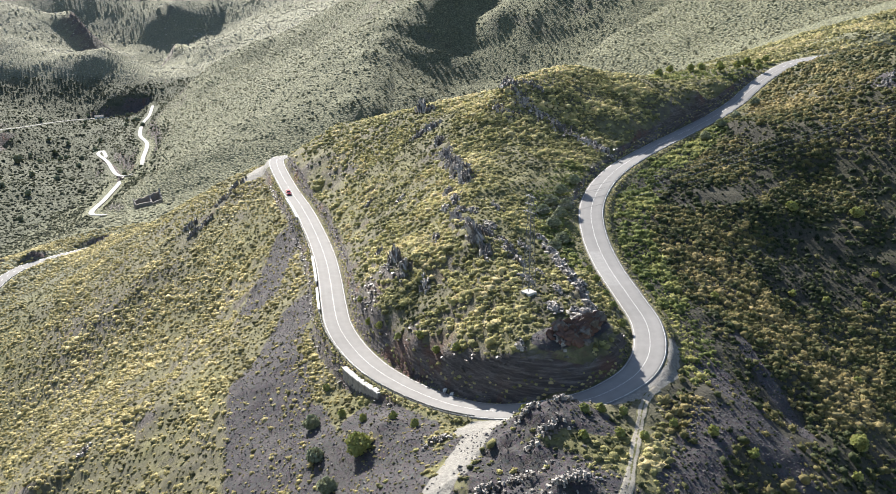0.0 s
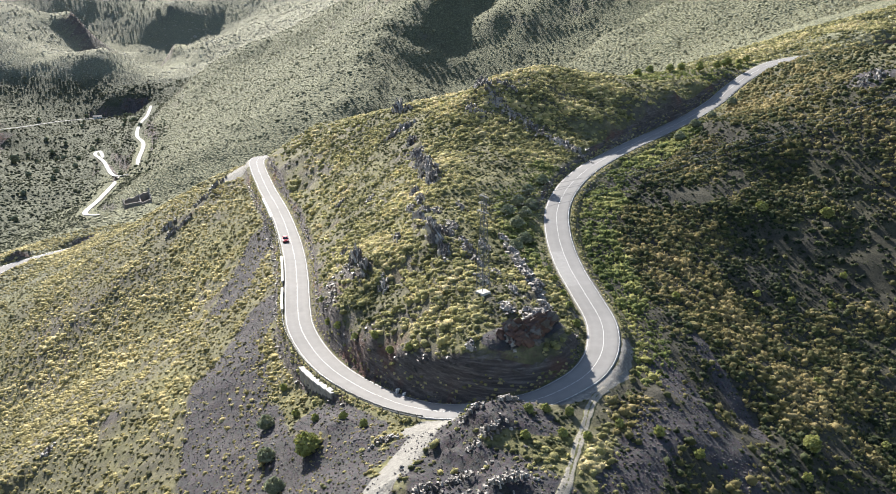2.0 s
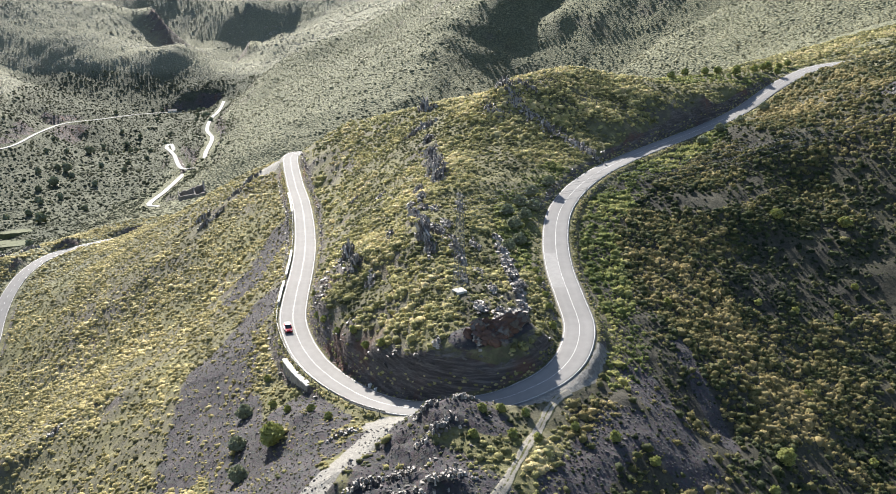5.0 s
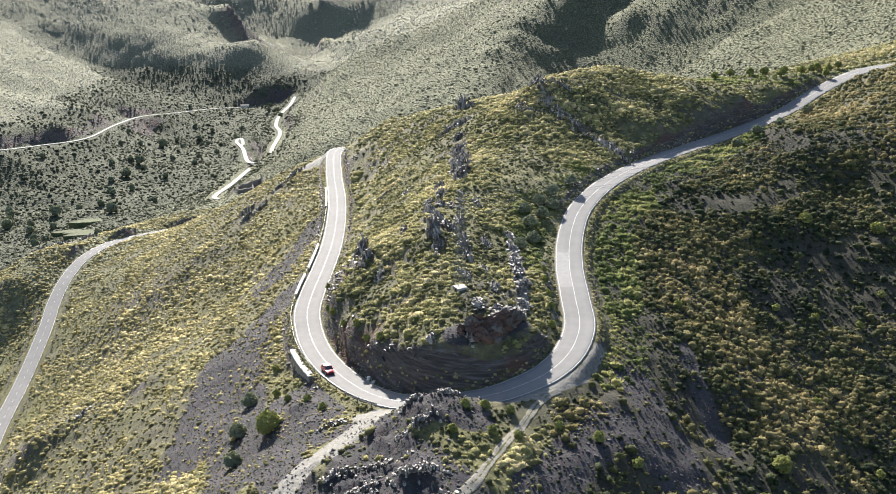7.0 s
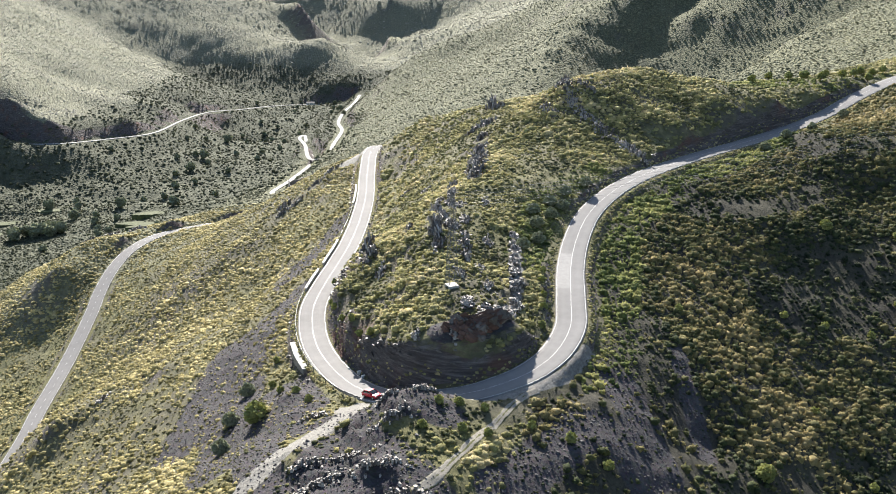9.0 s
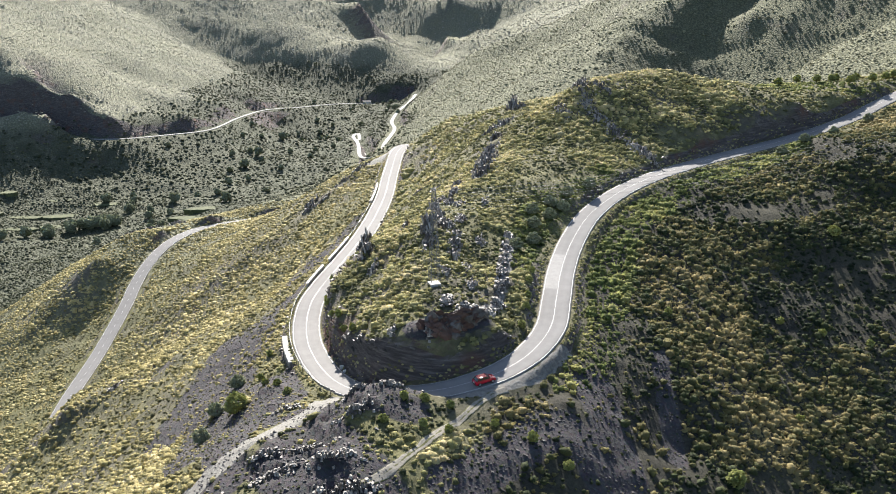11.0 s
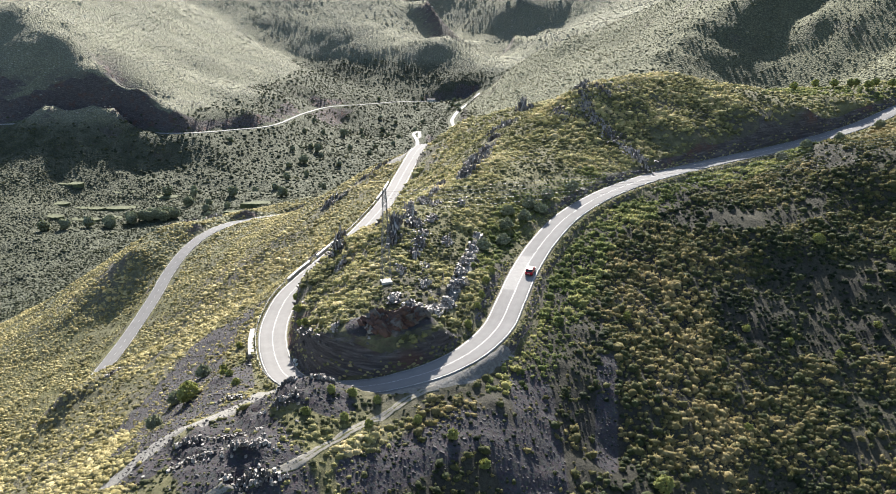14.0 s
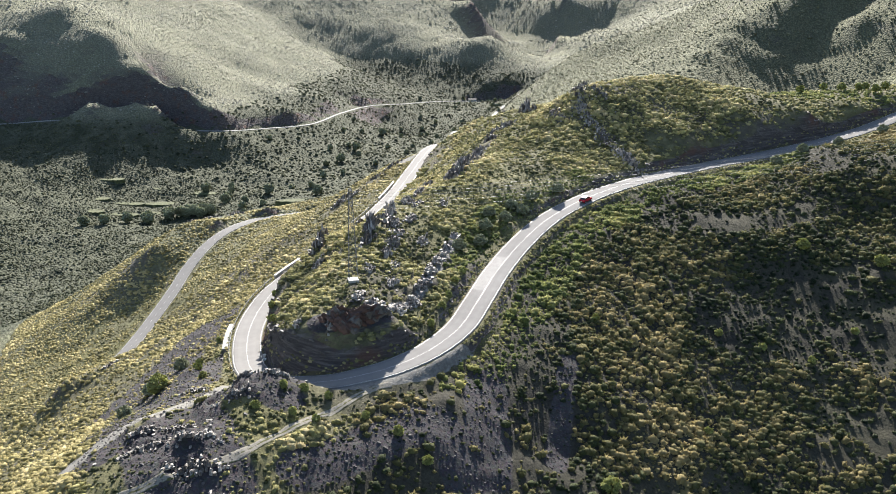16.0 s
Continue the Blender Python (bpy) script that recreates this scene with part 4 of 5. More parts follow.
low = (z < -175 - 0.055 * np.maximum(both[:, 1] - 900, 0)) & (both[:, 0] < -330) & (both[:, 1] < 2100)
hit = (rng.rand(len(both)) < 0.74 + patch * 0.5) & (d1 > 9) & (d2 > 9)
size = grain * np.clip(rng.lognormal(-0.15, 0.3, len(both)), 0.4, 1.8)
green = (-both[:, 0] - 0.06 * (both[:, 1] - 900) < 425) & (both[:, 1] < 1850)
for mask, nm, mat, up, lab in ((hit & ~low & green, "hill_scrub", M_HILL, 0.55, "olive-green scrub covering the hills beyond the ridge"), (hit & ~low & ~green, "far_scrub", M_FAR, 0.45, "grey-green scrub covering the far hills, paled in colour for haze"), (hit & low, "valley_scrub", M_VALLEY, 0.75, "dense dark green scrub on the valley floor")):
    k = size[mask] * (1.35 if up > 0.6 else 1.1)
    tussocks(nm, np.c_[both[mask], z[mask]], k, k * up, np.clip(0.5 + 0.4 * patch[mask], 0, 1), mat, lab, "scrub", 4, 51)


# ---------------------------------------------------------------- rocks
def slab_shapes(seed, count=10, jag=0.24):
    """A few jagged unit slabs to share among the outcrops."""
    rng = np.random.RandomState(seed)
    out = []
    for _ in range(count):
        m = rng.randint(5, 8)
        a = np.sort(rng.rand(m) * 0.7 + np.arange(m)) * 2 * np.pi / m
        low = np.stack([np.cos(a) * 0.55, np.sin(a) * 0.5, np.full(m, -0.5)], 1) * (1 + (rng.rand(m, 1) - 0.5) * jag * 2)
        top = low * (rng.uniform(0.62, 0.92), rng.uniform(0.62, 0.92), -1) + (rng.rand(m, 3) - 0.5) * (0.2, 0.2, 0.5)
        out.append((np.vstack([low, top]), [tuple(range(m))[::-1], tuple(range(m, 2 * m))] + [(i, (i + 1) % m, m + (i + 1) % m, m + i) for i in range(m)]))
    return out


SLABS = {mat.name: [mesh_of("slab", v, f, mat) for v, f in slab_shapes(7 + k)] for k, mat in enumerate((M_ROCK, M_PALE, M_RUST))}


def slab_cloud(centres, sizes, dip, seed, jag=0.22):
    """Jagged slate slabs: vertices and faces. dip: (towards degrees, steepness degrees) of the bedding."""
    rng = np.random.RandomState(seed)
    cube = np.array([(x, y, z) for z in (-0.5, 0.5) for x, y in ((-0.5, -0.5), (0.5, -0.5), (0.5, 0.5), (-0.5, 0.5))])
    quad = np.array([(3, 2, 1, 0), (4, 5, 6, 7), (0, 1, 5, 4), (1, 2, 6, 5), (2, 3, 7, 6), (3, 0, 4, 7)])
    vs, fs = [], []
    for k, (c, s) in enumerate(zip(centres, sizes)):
        p = cube * s * (1 + (rng.rand(8, 3) - 0.5) * 2 * jag)
        p[4:, :2] *= 0.55 + 0.4 * rng.rand()
        e = Euler((radians(rng.uniform(-14, 14)), radians(dip[1] + rng.uniform(-16, 16)), radians(dip[0] + rng.uniform(-25, 25))))
        p = p @ np.array(e.to_matrix()).T + c
        vs.append(p)
        fs.append(quad + 8 * k)
    return np.vstack(vs), np.vstack(fs)


def rock_outcrop(x, y, n, reach, big, tall, seed, material=None, label="", along=0.0, dip=(105, 24)):
    """One outcrop: slabs bedded side by side, higher in the middle, rooted in the ground."""
    rng = np.random.RandomState(seed)
    ob = tagged(new("rock_outcrop"), label or "jagged dark slate outcrop breaking through the scrub", "rock", group="rock outcrops of the ridge")
    z0 = ground_at(x, y)
    ob.location = (x, y, z0)
    n = int(n * 2.3)
    big *= 0.72
    c, s = math.cos(radians(along)), math.sin(radians(along))
    u, w = rng.normal(0, 0.5, n) * reach, rng.normal(0, 0.5, n) * reach * 0.42
    px, py = u * c - w * s, u * s + w * c
    pz = height(np.c_[px + x, py + y]) - z0
    near = np.exp(-(u / reach) ** 2 - (w / (0.5 * reach)) ** 2)
    up = tall * near * rng.uniform(0.3, 1.0, n)
    main = material or M_ROCK
    # slabs of the other tone mixed in, pale ones standing for sunlit facets
    other = {M_ROCK: M_PALE, M_PALE: M_ROCK, M_RUST: M_ROCK}[main]
    mixed = SLABS[main.name] * 2 + SLABS[other.name]
    for k in range(n):
        sl = new("slab", mixed[rng.randint(len(mixed))])
        sl.parent = ob
        thin = 0.62 if up[k] > 0.8 else 1.0
        size = (rng.uniform(0.5, 1.45) * big * thin, rng.uniform(0.3, 0.8) * big * thin, rng.uniform(0.14, 0.36) * big + up[k] * 1.3)
        lean = dip[1] + rng.uniform(-14, 14) + (22 if up[k] > 1.2 else 0)
        e = Euler((radians(rng.uniform(-12, 12)), radians(lean), radians(dip[0] + rng.uniform(-22, 22))))
        sl.matrix_basis = Matrix.LocRotScale((px[k], py[k], pz[k] + size[2] * 0.27 + 0.1), e, size)
    return ob


TALL = "upright weathered slate pinnacle on the ridge crest"
PALE_LABEL = "pale sunlit slate slabs dipping down the ridge"
rock_outcrop(-9.3, 351.3, 16, 2.6, 2.6, 4.4, 101, None, TALL)
rock_outcrop(-7, 349, 10, 3.0, 1.8, 1.2, 102, M_PALE, PALE_LABEL)
rock_outcrop(-7.5, 320.1, 22, 4.6, 2.6, 2.2, 103, None, "", 20)
for k, (x, y, r) in enumerate(((-3, 300, 3), (-1, 285, 4), (1, 272, 5), (3, 262, 5), (5, 254, 4), (0, 246, 2.5))):
    rock_outcrop(x, y, 38, r, 1.6, 1.9, 110 + k, M_PALE if k % 2 else None, "", 80)
for k, (x, y, r, n, tall) in enumerate(((6, 203, 3.4, 26, 3.4), (8, 197, 3.0, 18, 2.0), (1.5, 221, 3.5, 18, 1.6), (-12.4, 211, 3.0, 20, 3.0), (-10, 205, 3.4, 14, 1.4), (-3, 213, 2.6, 10, 1.0), (12, 205, 3, 12, 0.8), (-5, 197, 3, 10, 0.8))):
    rock_outcrop(x, y, n, r, 1.8, tall, 120 + k, M_PALE if k in (2, 6) else None, "", 100)
for k, (x, y, r) in enumerate(((18.5, 323, 4), (21, 316, 4), (24, 309, 4), (29, 303, 5), (35, 297, 5), (42, 291, 5), (47, 287, 4), (27, 318, 4), (17, 306, 4))):
    rock_outcrop(x, y, 30, r * 1.3, 1.45, 0.8, 130 + k, M_PALE if k in (0, 2, 3, 5, 6) else None, PALE_LABEL if k in (0, 2, 3, 5, 6) else "", -45)
for k, (x, y, r, n) in enumerate(((24.5, 168.5, 3.2, 26), (27.5, 173, 2.8, 22), (28, 180, 2.6, 22), (27, 187, 2.8, 22), (25.5, 194, 2.6, 20), (24, 201, 2.6, 20), (23, 208, 2.4, 16), (20, 172, 2.4, 14), (21.5, 216, 2, 10))):
    rock_outcrop(x, y, n * 2, r, 2.1, 0.2, 150 + k, M_PALE, "pale broken slate band beside the green gully", 95, (112, 16))
for k, (x, y, r, n) in enumerate(((-90.4, 213.5, 2.2, 14), (-17, 233, 2.2, 10), (-24, 285, 2, 8), (-14, 270, 2.4, 10), (-96, 372, 5, 20), (-92, 385, 5, 16), (156, 338, 6, 22), (149, 333, 5, 16))):
    rock_outcrop(x, y, n, r, 1.8, 0.8, 170 + k, M_PALE if k == 0 else None, "pale boulder pile on the tussock slope" if k == 0 else "", 60)
rock_outcrop(19.5, 325, 30, 3.0, 1.9, 3.2, 301, None, "jagged slate crag on the shoulder of the summit", 60)
for k, (x, y, r, n) in enumerate(((15, 135, 3.2, 24), (11, 127, 4, 26), (17, 122, 4.4, 28), (22, 116, 4.6, 26), (9, 119, 4, 22), (13, 142, 2.6, 16), (18.5, 143.6, 2.2, 12), (5, 124, 3, 14), (28, 112, 4, 16), (-2, 146, 2.4, 12))):
    rock_outcrop(x, y, n * 1.5, r, 1.35, 0.5, 190 + k, M_PALE if k == 2 else None, "broken slate ledges on the near knoll", 30, (110, 18))

for k, (x, y, r, n) in enumerate(((-236, 452, 6, 22), (-228, 463, 5, 18), (-243, 440, 5, 16), (-100, 366, 4, 16), (-104, 378, 4, 14), (-88, 394, 4, 12))):
    rock_outcrop(x, y, n, r, 2.4, 1.6, 210 + k, M_PALE if k == 1 else None, "dark slate crag on the western spur", 50)
for k, (x, y, r, n) in enumerate(((9, 209, 3, 20), (13, 199, 3, 18), (17, 208, 3, 20), (10, 216, 3, 18), (19, 190, 2.6, 16), (22, 183, 2.4, 18), (6, 228, 3, 16), (16, 184, 2.4, 12), (-1, 234, 3, 12), (12, 231, 3, 12), (20, 160.5, 2.4, 14), (13, 160, 2.2, 10))):
    rock_outcrop(x, y, n, r, 1.35, 0.5, 230 + k, M_PALE, "pale slate slabs scattered through the ridge scrub", 100, (110, 18))

for k, (x, y, r, n) in enumerate(((8, 209, 3, 18), (4.5, 214, 3, 18), (3, 228, 3, 16), (1.5, 238, 3, 16), (13.5, 200, 2.6, 14), (15, 194, 2.6, 14))):
    rock_outcrop(x, y, n, r, 1.9, 1.3, 260 + k, M_PALE if k % 2 else None, "jagged pale and dark slate crest of the ridge", 95)
for k, (x, y, r, n, high) in enumerate(((24, 164.2, 3.0, 28, 2.6), (21, 163.0, 2.6, 18, 1.8), (26.5, 165.5, 2.6, 26, 2.0), (23.5, 161.8, 2.6, 20, 1.0))):
    rock_outcrop(x, y, n, r, 3.0, high * 1.2, 280 + k, M_RUST, "rust-stained dark slate face above the inner bend", 35, (20, 40))

# slabs that stand proud of the road cuttings, and loose stones on the scree
pts, rng = scatter(-70, 130, 146, 400, 1.15, 61)
d, _ = nearest(pts, road, 20)
pts = pts[(d > 4.9) & (d < 16)]
z, slope = slope_at(pts)
s = (slope > 1.05) & (rng.rand(len(pts)) < 0.8)
pts, z = pts[s], z[s]
dims = np.stack([rng.uniform(0.5, 1.6, len(pts)), rng.uniform(0.35, 0.9, len(pts)), rng.uniform(0.14, 0.42, len(pts))], 1)
v, f = slab_cloud(np.c_[pts, z + 0.05], dims, (10, 34), 62)
tagged(new("cutting_slabs", fast_mesh("cutting_slabs", v, f, M_ROCK, False)), "dark bedded slate ledges in the road cutting", "rock", kind="stuff")
pts, rng = scatter(-65, 100, 95, 330, 0.85, 63)
pts = pts[rng.rand(len(pts)) < strip_mask(pts, SCREE) * 0.75]
d, _ = nearest(pts, road, 20)
pts = pts[d > 4.2]
dims = np.stack([rng.uniform(0.2, 0.55, len(pts)), rng.uniform(0.16, 0.4, len(pts)), rng.uniform(0.1, 0.2, len(pts))], 1) * np.where(rng.rand(len(pts)) < 0.05, 1.6, 0.78)[:, None]
v, f = slab_cloud(np.c_[pts, height(pts) + 0.04], dims, (10, 22), 64, 0.3)
tagged(new("scree_stones", fast_mesh("scree_stones", v, f, M_SCREE, False)), "loose grey-violet slate scree below the road", "scree", kind="stuff")


# ---------------------------------------------------------------- trees and large bushes
def leaf_crown(parent, reach, tall, lift, n, material, seed, leaf=0.32):
    """A crown of many small leaf clumps with gaps and an uneven outline."""
    rng = np.random.RandomState(seed)
    d = rng.normal(size=(n, 3))
    d /= np.linalg.norm(d, axis=1)[:, None]
    lobes = rng.normal(size=(7, 3))
    lobes /= np.linalg.norm(lobes, axis=1)[:, None]
    r = 0.55 + 0.45 * np.clip((d @ lobes.T).max(1), 0, 1) ** 2
    r *= rng.uniform(0.45, 1.0, n) ** 0.5
    c = d * r[:, None] * (reach, reach, tall) + (0, 0, lift)
    k = rng.uniform(0.6, 1.5, n) * leaf
    octa = np.array([(1, 0, 0), (0, 1, 0), (-1, 0, 0), (0, -1, 0), (0, 0, 0.7), (0, 0, -0.6)])
    tri = np.array([(0, 1, 4), (1, 2, 4), (2, 3, 4), (3, 0, 4), (1, 0, 5), (2, 1, 5), (3, 2, 5), (0, 3, 5)])
    v = octa[None] * k[:, None, None] * (1 + (rng.rand(n, 6, 3) - 0.5) * 0.9) + c[:, None]
    f = (tri[None] + (np.arange(n) * 6)[:, None, None]).reshape(-1, 3)
    me = fast_mesh("crown", v.reshape(-1, 3), f, material, smooth=False)
    me.attributes.new("tint", "FLOAT", "POINT").data.foreach_set("value", np.repeat((0.5 + 0.6 * rng.rand(n)).astype(np.float32), 6))
    me.attributes.new("own", "FLOAT", "POINT").data.foreach_set("value", np.repeat(rng.uniform(0.5, 1.0, n).astype(np.float32), 6))
    ob = new("crown", me)
    ob.parent = parent
    return ob


def tree(name, label, category, group, reach, tall, lift, n, material, seed, trunk=0.12, leaf=0.32):
    rng = random.Random(seed)
    ob = tagged(new(name), label, category, group=group)
    bm = bmesh.new()
    rod(bm, (0, 0, -0.5), (0.05, 0, lift * 0.7), trunk * 1.3, 7, trunk)
    for k in range(6):
        a = k * 1.05 + rng.random()
        rod(bm, (0, 0, lift * rng.uniform(0.15, 0.6)), (math.cos(a) * reach * 0.6, math.sin(a) * reach * 0.6, lift + tall * rng.uniform(-0.2, 0.5)), trunk * 0.6, 5, trunk * 0.2)
    part("trunk", bm, M_BARK, ob)
    leaf_crown(ob, reach, tall, lift, n, material, seed, leaf)
    return ob


def plant_at(ob, spots, turn=0):
    """Puts the first at the first spot and copies at the others."""
    for k, (x, y) in enumerate(spots):
        m = pose(x, y, ground_at(x, y), 0, 0, (turn + k * 73) % 360)
        if k:
            copy_thing(ob, m)
        else:
            ob.matrix_basis = m


BRIGHT = "bright green rounded shrub among dark scrub"
plant_at(tree("shrub", BRIGHT, "shrub", "bright shrubs on the shaded slope", 2.0, 1.7, 1.2, 420, M_LEAF, 1, 0.08, 0.26), [(97, 265.1), (115.9, 265.3), (76.5, 160.2)])
plant_at(tree("shrub", BRIGHT, "shrub", "bright shrubs on the shaded slope", 1.15, 1.0, 0.7, 220, M_LEAF, 2, 0.05, 0.2), [(43.5, 142.5), (93.5, 224.4), (50, 140.5), (98, 176), (88, 190), (104, 226), (112, 240), (84, 222), (60, 205), (72, 150)])
plant_at(tree("bush", "large yellow-green bush on the scree below the road", "bush", "", 2.6, 2.2, 1.6, 520, M_LEAF, 3, 0.12, 0.3), [(-15.7, 151.5)])
plant_at(tree("bush", "grey-green leafy bush beside the road", "bush", "bushes beside the road", 1.9, 1.6, 1.2, 300, M_OLIVE, 4, 0.08, 0.28),
         [(90.5, 321), (27, 219), (25.5, 226), (28, 233), (26.5, 241), (29.5, 248), (24.5, 212), (84, 313.5), (100, 336), (30, 240), (23.5, 233), (-24.5, 158.5), (-21, 147), (-27, 172), (112, 355), (34, 256)])
plant_at(tree("bush", "small dark green bush at the foot of the cutting", "bush", "bushes along the cutting", 1.0, 0.85, 0.55, 150, M_LEAF, 5, 0.05, 0.2),
         [(-14.6, 192.5), (-10.4, 185), (-5.6, 178), (-2.2, 173), (1.6, 168.5), (-17.5, 199), (-20, 208), (34, 176), (33.4, 183), (32.6, 188), (31.3, 194), (30.6, 200), (-25.4, 184), (-20.8, 171), (-16, 164), (-10, 157.5), (-6, 153.5), (22, 141), (25, 143), (29, 144.5), (12.5, 145), (37, 143), (27, 136), (21, 134), (31, 137)])
plant_at(tree("orchard_tree", "small round-crowned olive tree on the grassy saddle", "tree", "olive trees on the saddle", 1.7, 1.4, 1.9, 260, M_LEAF, 6, 0.14, 0.3),
         [(90, 398), (96.5, 391), (102, 396), (108, 389), (111, 401), (116, 394), (121.5, 404), (126, 398.5), (129, 409), (134, 415), (83, 386), (104, 404), (125, 411)])
plant_at(tree("valley_tree", "tall dark green tree on the valley floor", "tree", "trees on the valley floor", 7.0, 6.5, 6.5, 620, M_OLIVE, 7, 0.5, 1.0),
         [(-593, 872), (-606, 880), (-580, 866), (-618, 858), (-640, 846), (-585, 884), (-600, 866), (-612, 870), (-598, 888), (-630, 836), (-655, 830), (-672, 812), (-690, 800), (-625, 866), (-575, 878), (-510, 1004), (-568, 985), (-600, 940), (-660, 980), (-585, 1190), (-600, 1260), (-640, 1420)])
rng = random.Random(8)
spots = [(-590 + rng.gauss(0, 55) - (y - 1100) * 0.09, y) for y in [800 + 21 * k for k in range(58)]]
plant_at(tree("valley_bush", "dark bushy tree along the valley stream", "tree", "bushes along the valley stream", 4.5, 4.0, 3.5, 260, M_OLIVE, 9, 0.25, 0.8), spots)


# ---------------------------------------------------------------- the pylon and its cables
def pylon():
    tall, b0, b1 = 19.6, 0.95, 0.28
    ob = tagged(new("power_pylon"), "slim grey steel lattice pylon on a pale concrete footing", "pylon")
    half = lambda h: b0 + (b1 - b0) * h / tall
    bm = bmesh.new()
    box(bm, (2.2, 2.2, 1.2), pose(0, 0, -0.38), 0.06)
    part("footing", bm, M_CONCRETE, ob, "pale concrete footing")
    for sx, sy in ((1, 1), (1, -1), (-1, -1), (-1, 1)):
        bm = bmesh.new()
        rod(bm, (sx * b0, sy * b0, 0.6), (sx * b1, sy * b1, tall), 0.055, 4)
        part("leg", bm, M_STEEL, ob)
    hs = np.linspace(0.8, tall - 0.2, 14)
    for a, b in zip(hs[:-1], hs[1:]):
        for p, q in (((1, 1), (1, -1)), ((1, -1), (-1, -1)), ((-1, -1), (-1, 1)), ((-1, 1), (1, 1))):
            for (u, h0), (w, h1), thick in (((p, a), (q, b), 0.025), ((q, a), (p, b), 0.025), ((p, b), (q, b), 0.022)):
                bm = bmesh.new()
                rod(bm, (u[0] * half(h0), u[1] * half(h0), h0), (w[0] * half(h1), w[1] * half(h1), h1), thick, 4)
                part("brace", bm, M_STEEL, ob)
    for h, w in ((16.2, 1.9), (17.8, 1.6), (19.3, 1.3)):
        bm = bmesh.new()
        for sy in (-0.22, 0.22):
            rod(bm, (-w, 0, h), (w, sy, h), 0.06, 4)
            rod(bm, (-w, 0, h), (w, -sy, h), 0.06, 4)
        rod(bm, (-w, 0, h), (0, 0, h + 0.55), 0.04, 4)
        rod(bm, (w, 0, h), (0, 0, h + 0.55), 0.04, 4)
        arm = part("crossarm", bm, M_STEEL, ob)
        for sx in (-1, 1):
            bm = bmesh.new()
            for q in range(4):
                rod(bm, (sx * w * 0.97, 0, h - 0.12 - q * 0.14), (sx * w * 0.97, 0, h - 0.2 - q * 0.14), 0.09, 8)
            rod(bm, (sx * w * 0.97, 0, h), (sx * w * 0.97, 0, h - 0.7), 0.025, 5)
            part("insulator", bm, M_GLASS, arm, "dark glass insulator")
    return ob


P1, P2 = (15.7, 177.3), (215.0, 326.0)
heading = math.degrees(math.atan2(P2[1] - P1[1], P2[0] - P1[0]))
base1, base2 = ground_at(*P1), ground_at(*P2)
mast = pylon()
mast.matrix_basis = pose(P1[0], P1[1], base1, 0, 0, heading + 90)
copy_thing(mast, pose(P2[0], P2[1], base2, 0, 0, heading + 90))


def cable(a, b, sag, r=0.024):
    cu = bpy.data.curves.new("power_cable", "CURVE")
    cu.dimensions, cu.bevel_depth, cu.bevel_resolution = "3D", r, 1
    sp = cu.splines.new("POLY")
    n = 40
    sp.points.add(n)
    for k in range(n + 1):
        u = k / n
        p = Vector(a).lerp(Vector(b), u) - Vector((0, 0, sag * 4 * u * (1 - u)))
        sp.points[k].co = (*p, 1)
    cu.materials.append(M_WIRE)
    return tagged(new("power_cable", cu), "thin sagging power cable strung from the lattice pylon", "cable", group="power cables")


across = Vector((-math.sin(radians(heading)), math.cos(radians(heading)), 0))
for h, w in ((15.4, 1.84), (17.0, 1.55), (18.5, 1.26)):
    for sx in (-1, 1):
        cable(Vector((*P1, base1 + h)) + across * sx * w, Vector((*P2, base2 + h)) + across * sx * w, 6.5)


# ---------------------------------------------------------------- roadside works
ROAD_S = np.r_[0, np.cumsum(np.linalg.norm(np.diff(road[:, :2], axis=0), axis=1))]
ROAD_SIDE = sides(road)


def along_road(s, off=0.0, up=0.0):
    """A point s metres along the road, off metres to the right of the way to the bend, and the heading there in degrees."""
    p = [np.interp(s, ROAD_S, road[:, k]) for k in range(3)]
    q = [np.interp(s, ROAD_S, ROAD_SIDE[:, k]) for k in range(2)]
    return Vector((p[0] + q[0] * off, p[1] + q[1] * off, p[2] + up)), math.degrees(math.atan2(q[0], -q[1]))


def s_at(x, y):
    return float(ROAD_S[np.argmin((road[:, 0] - x) ** 2 + (road[:, 1] - y) ** 2)])


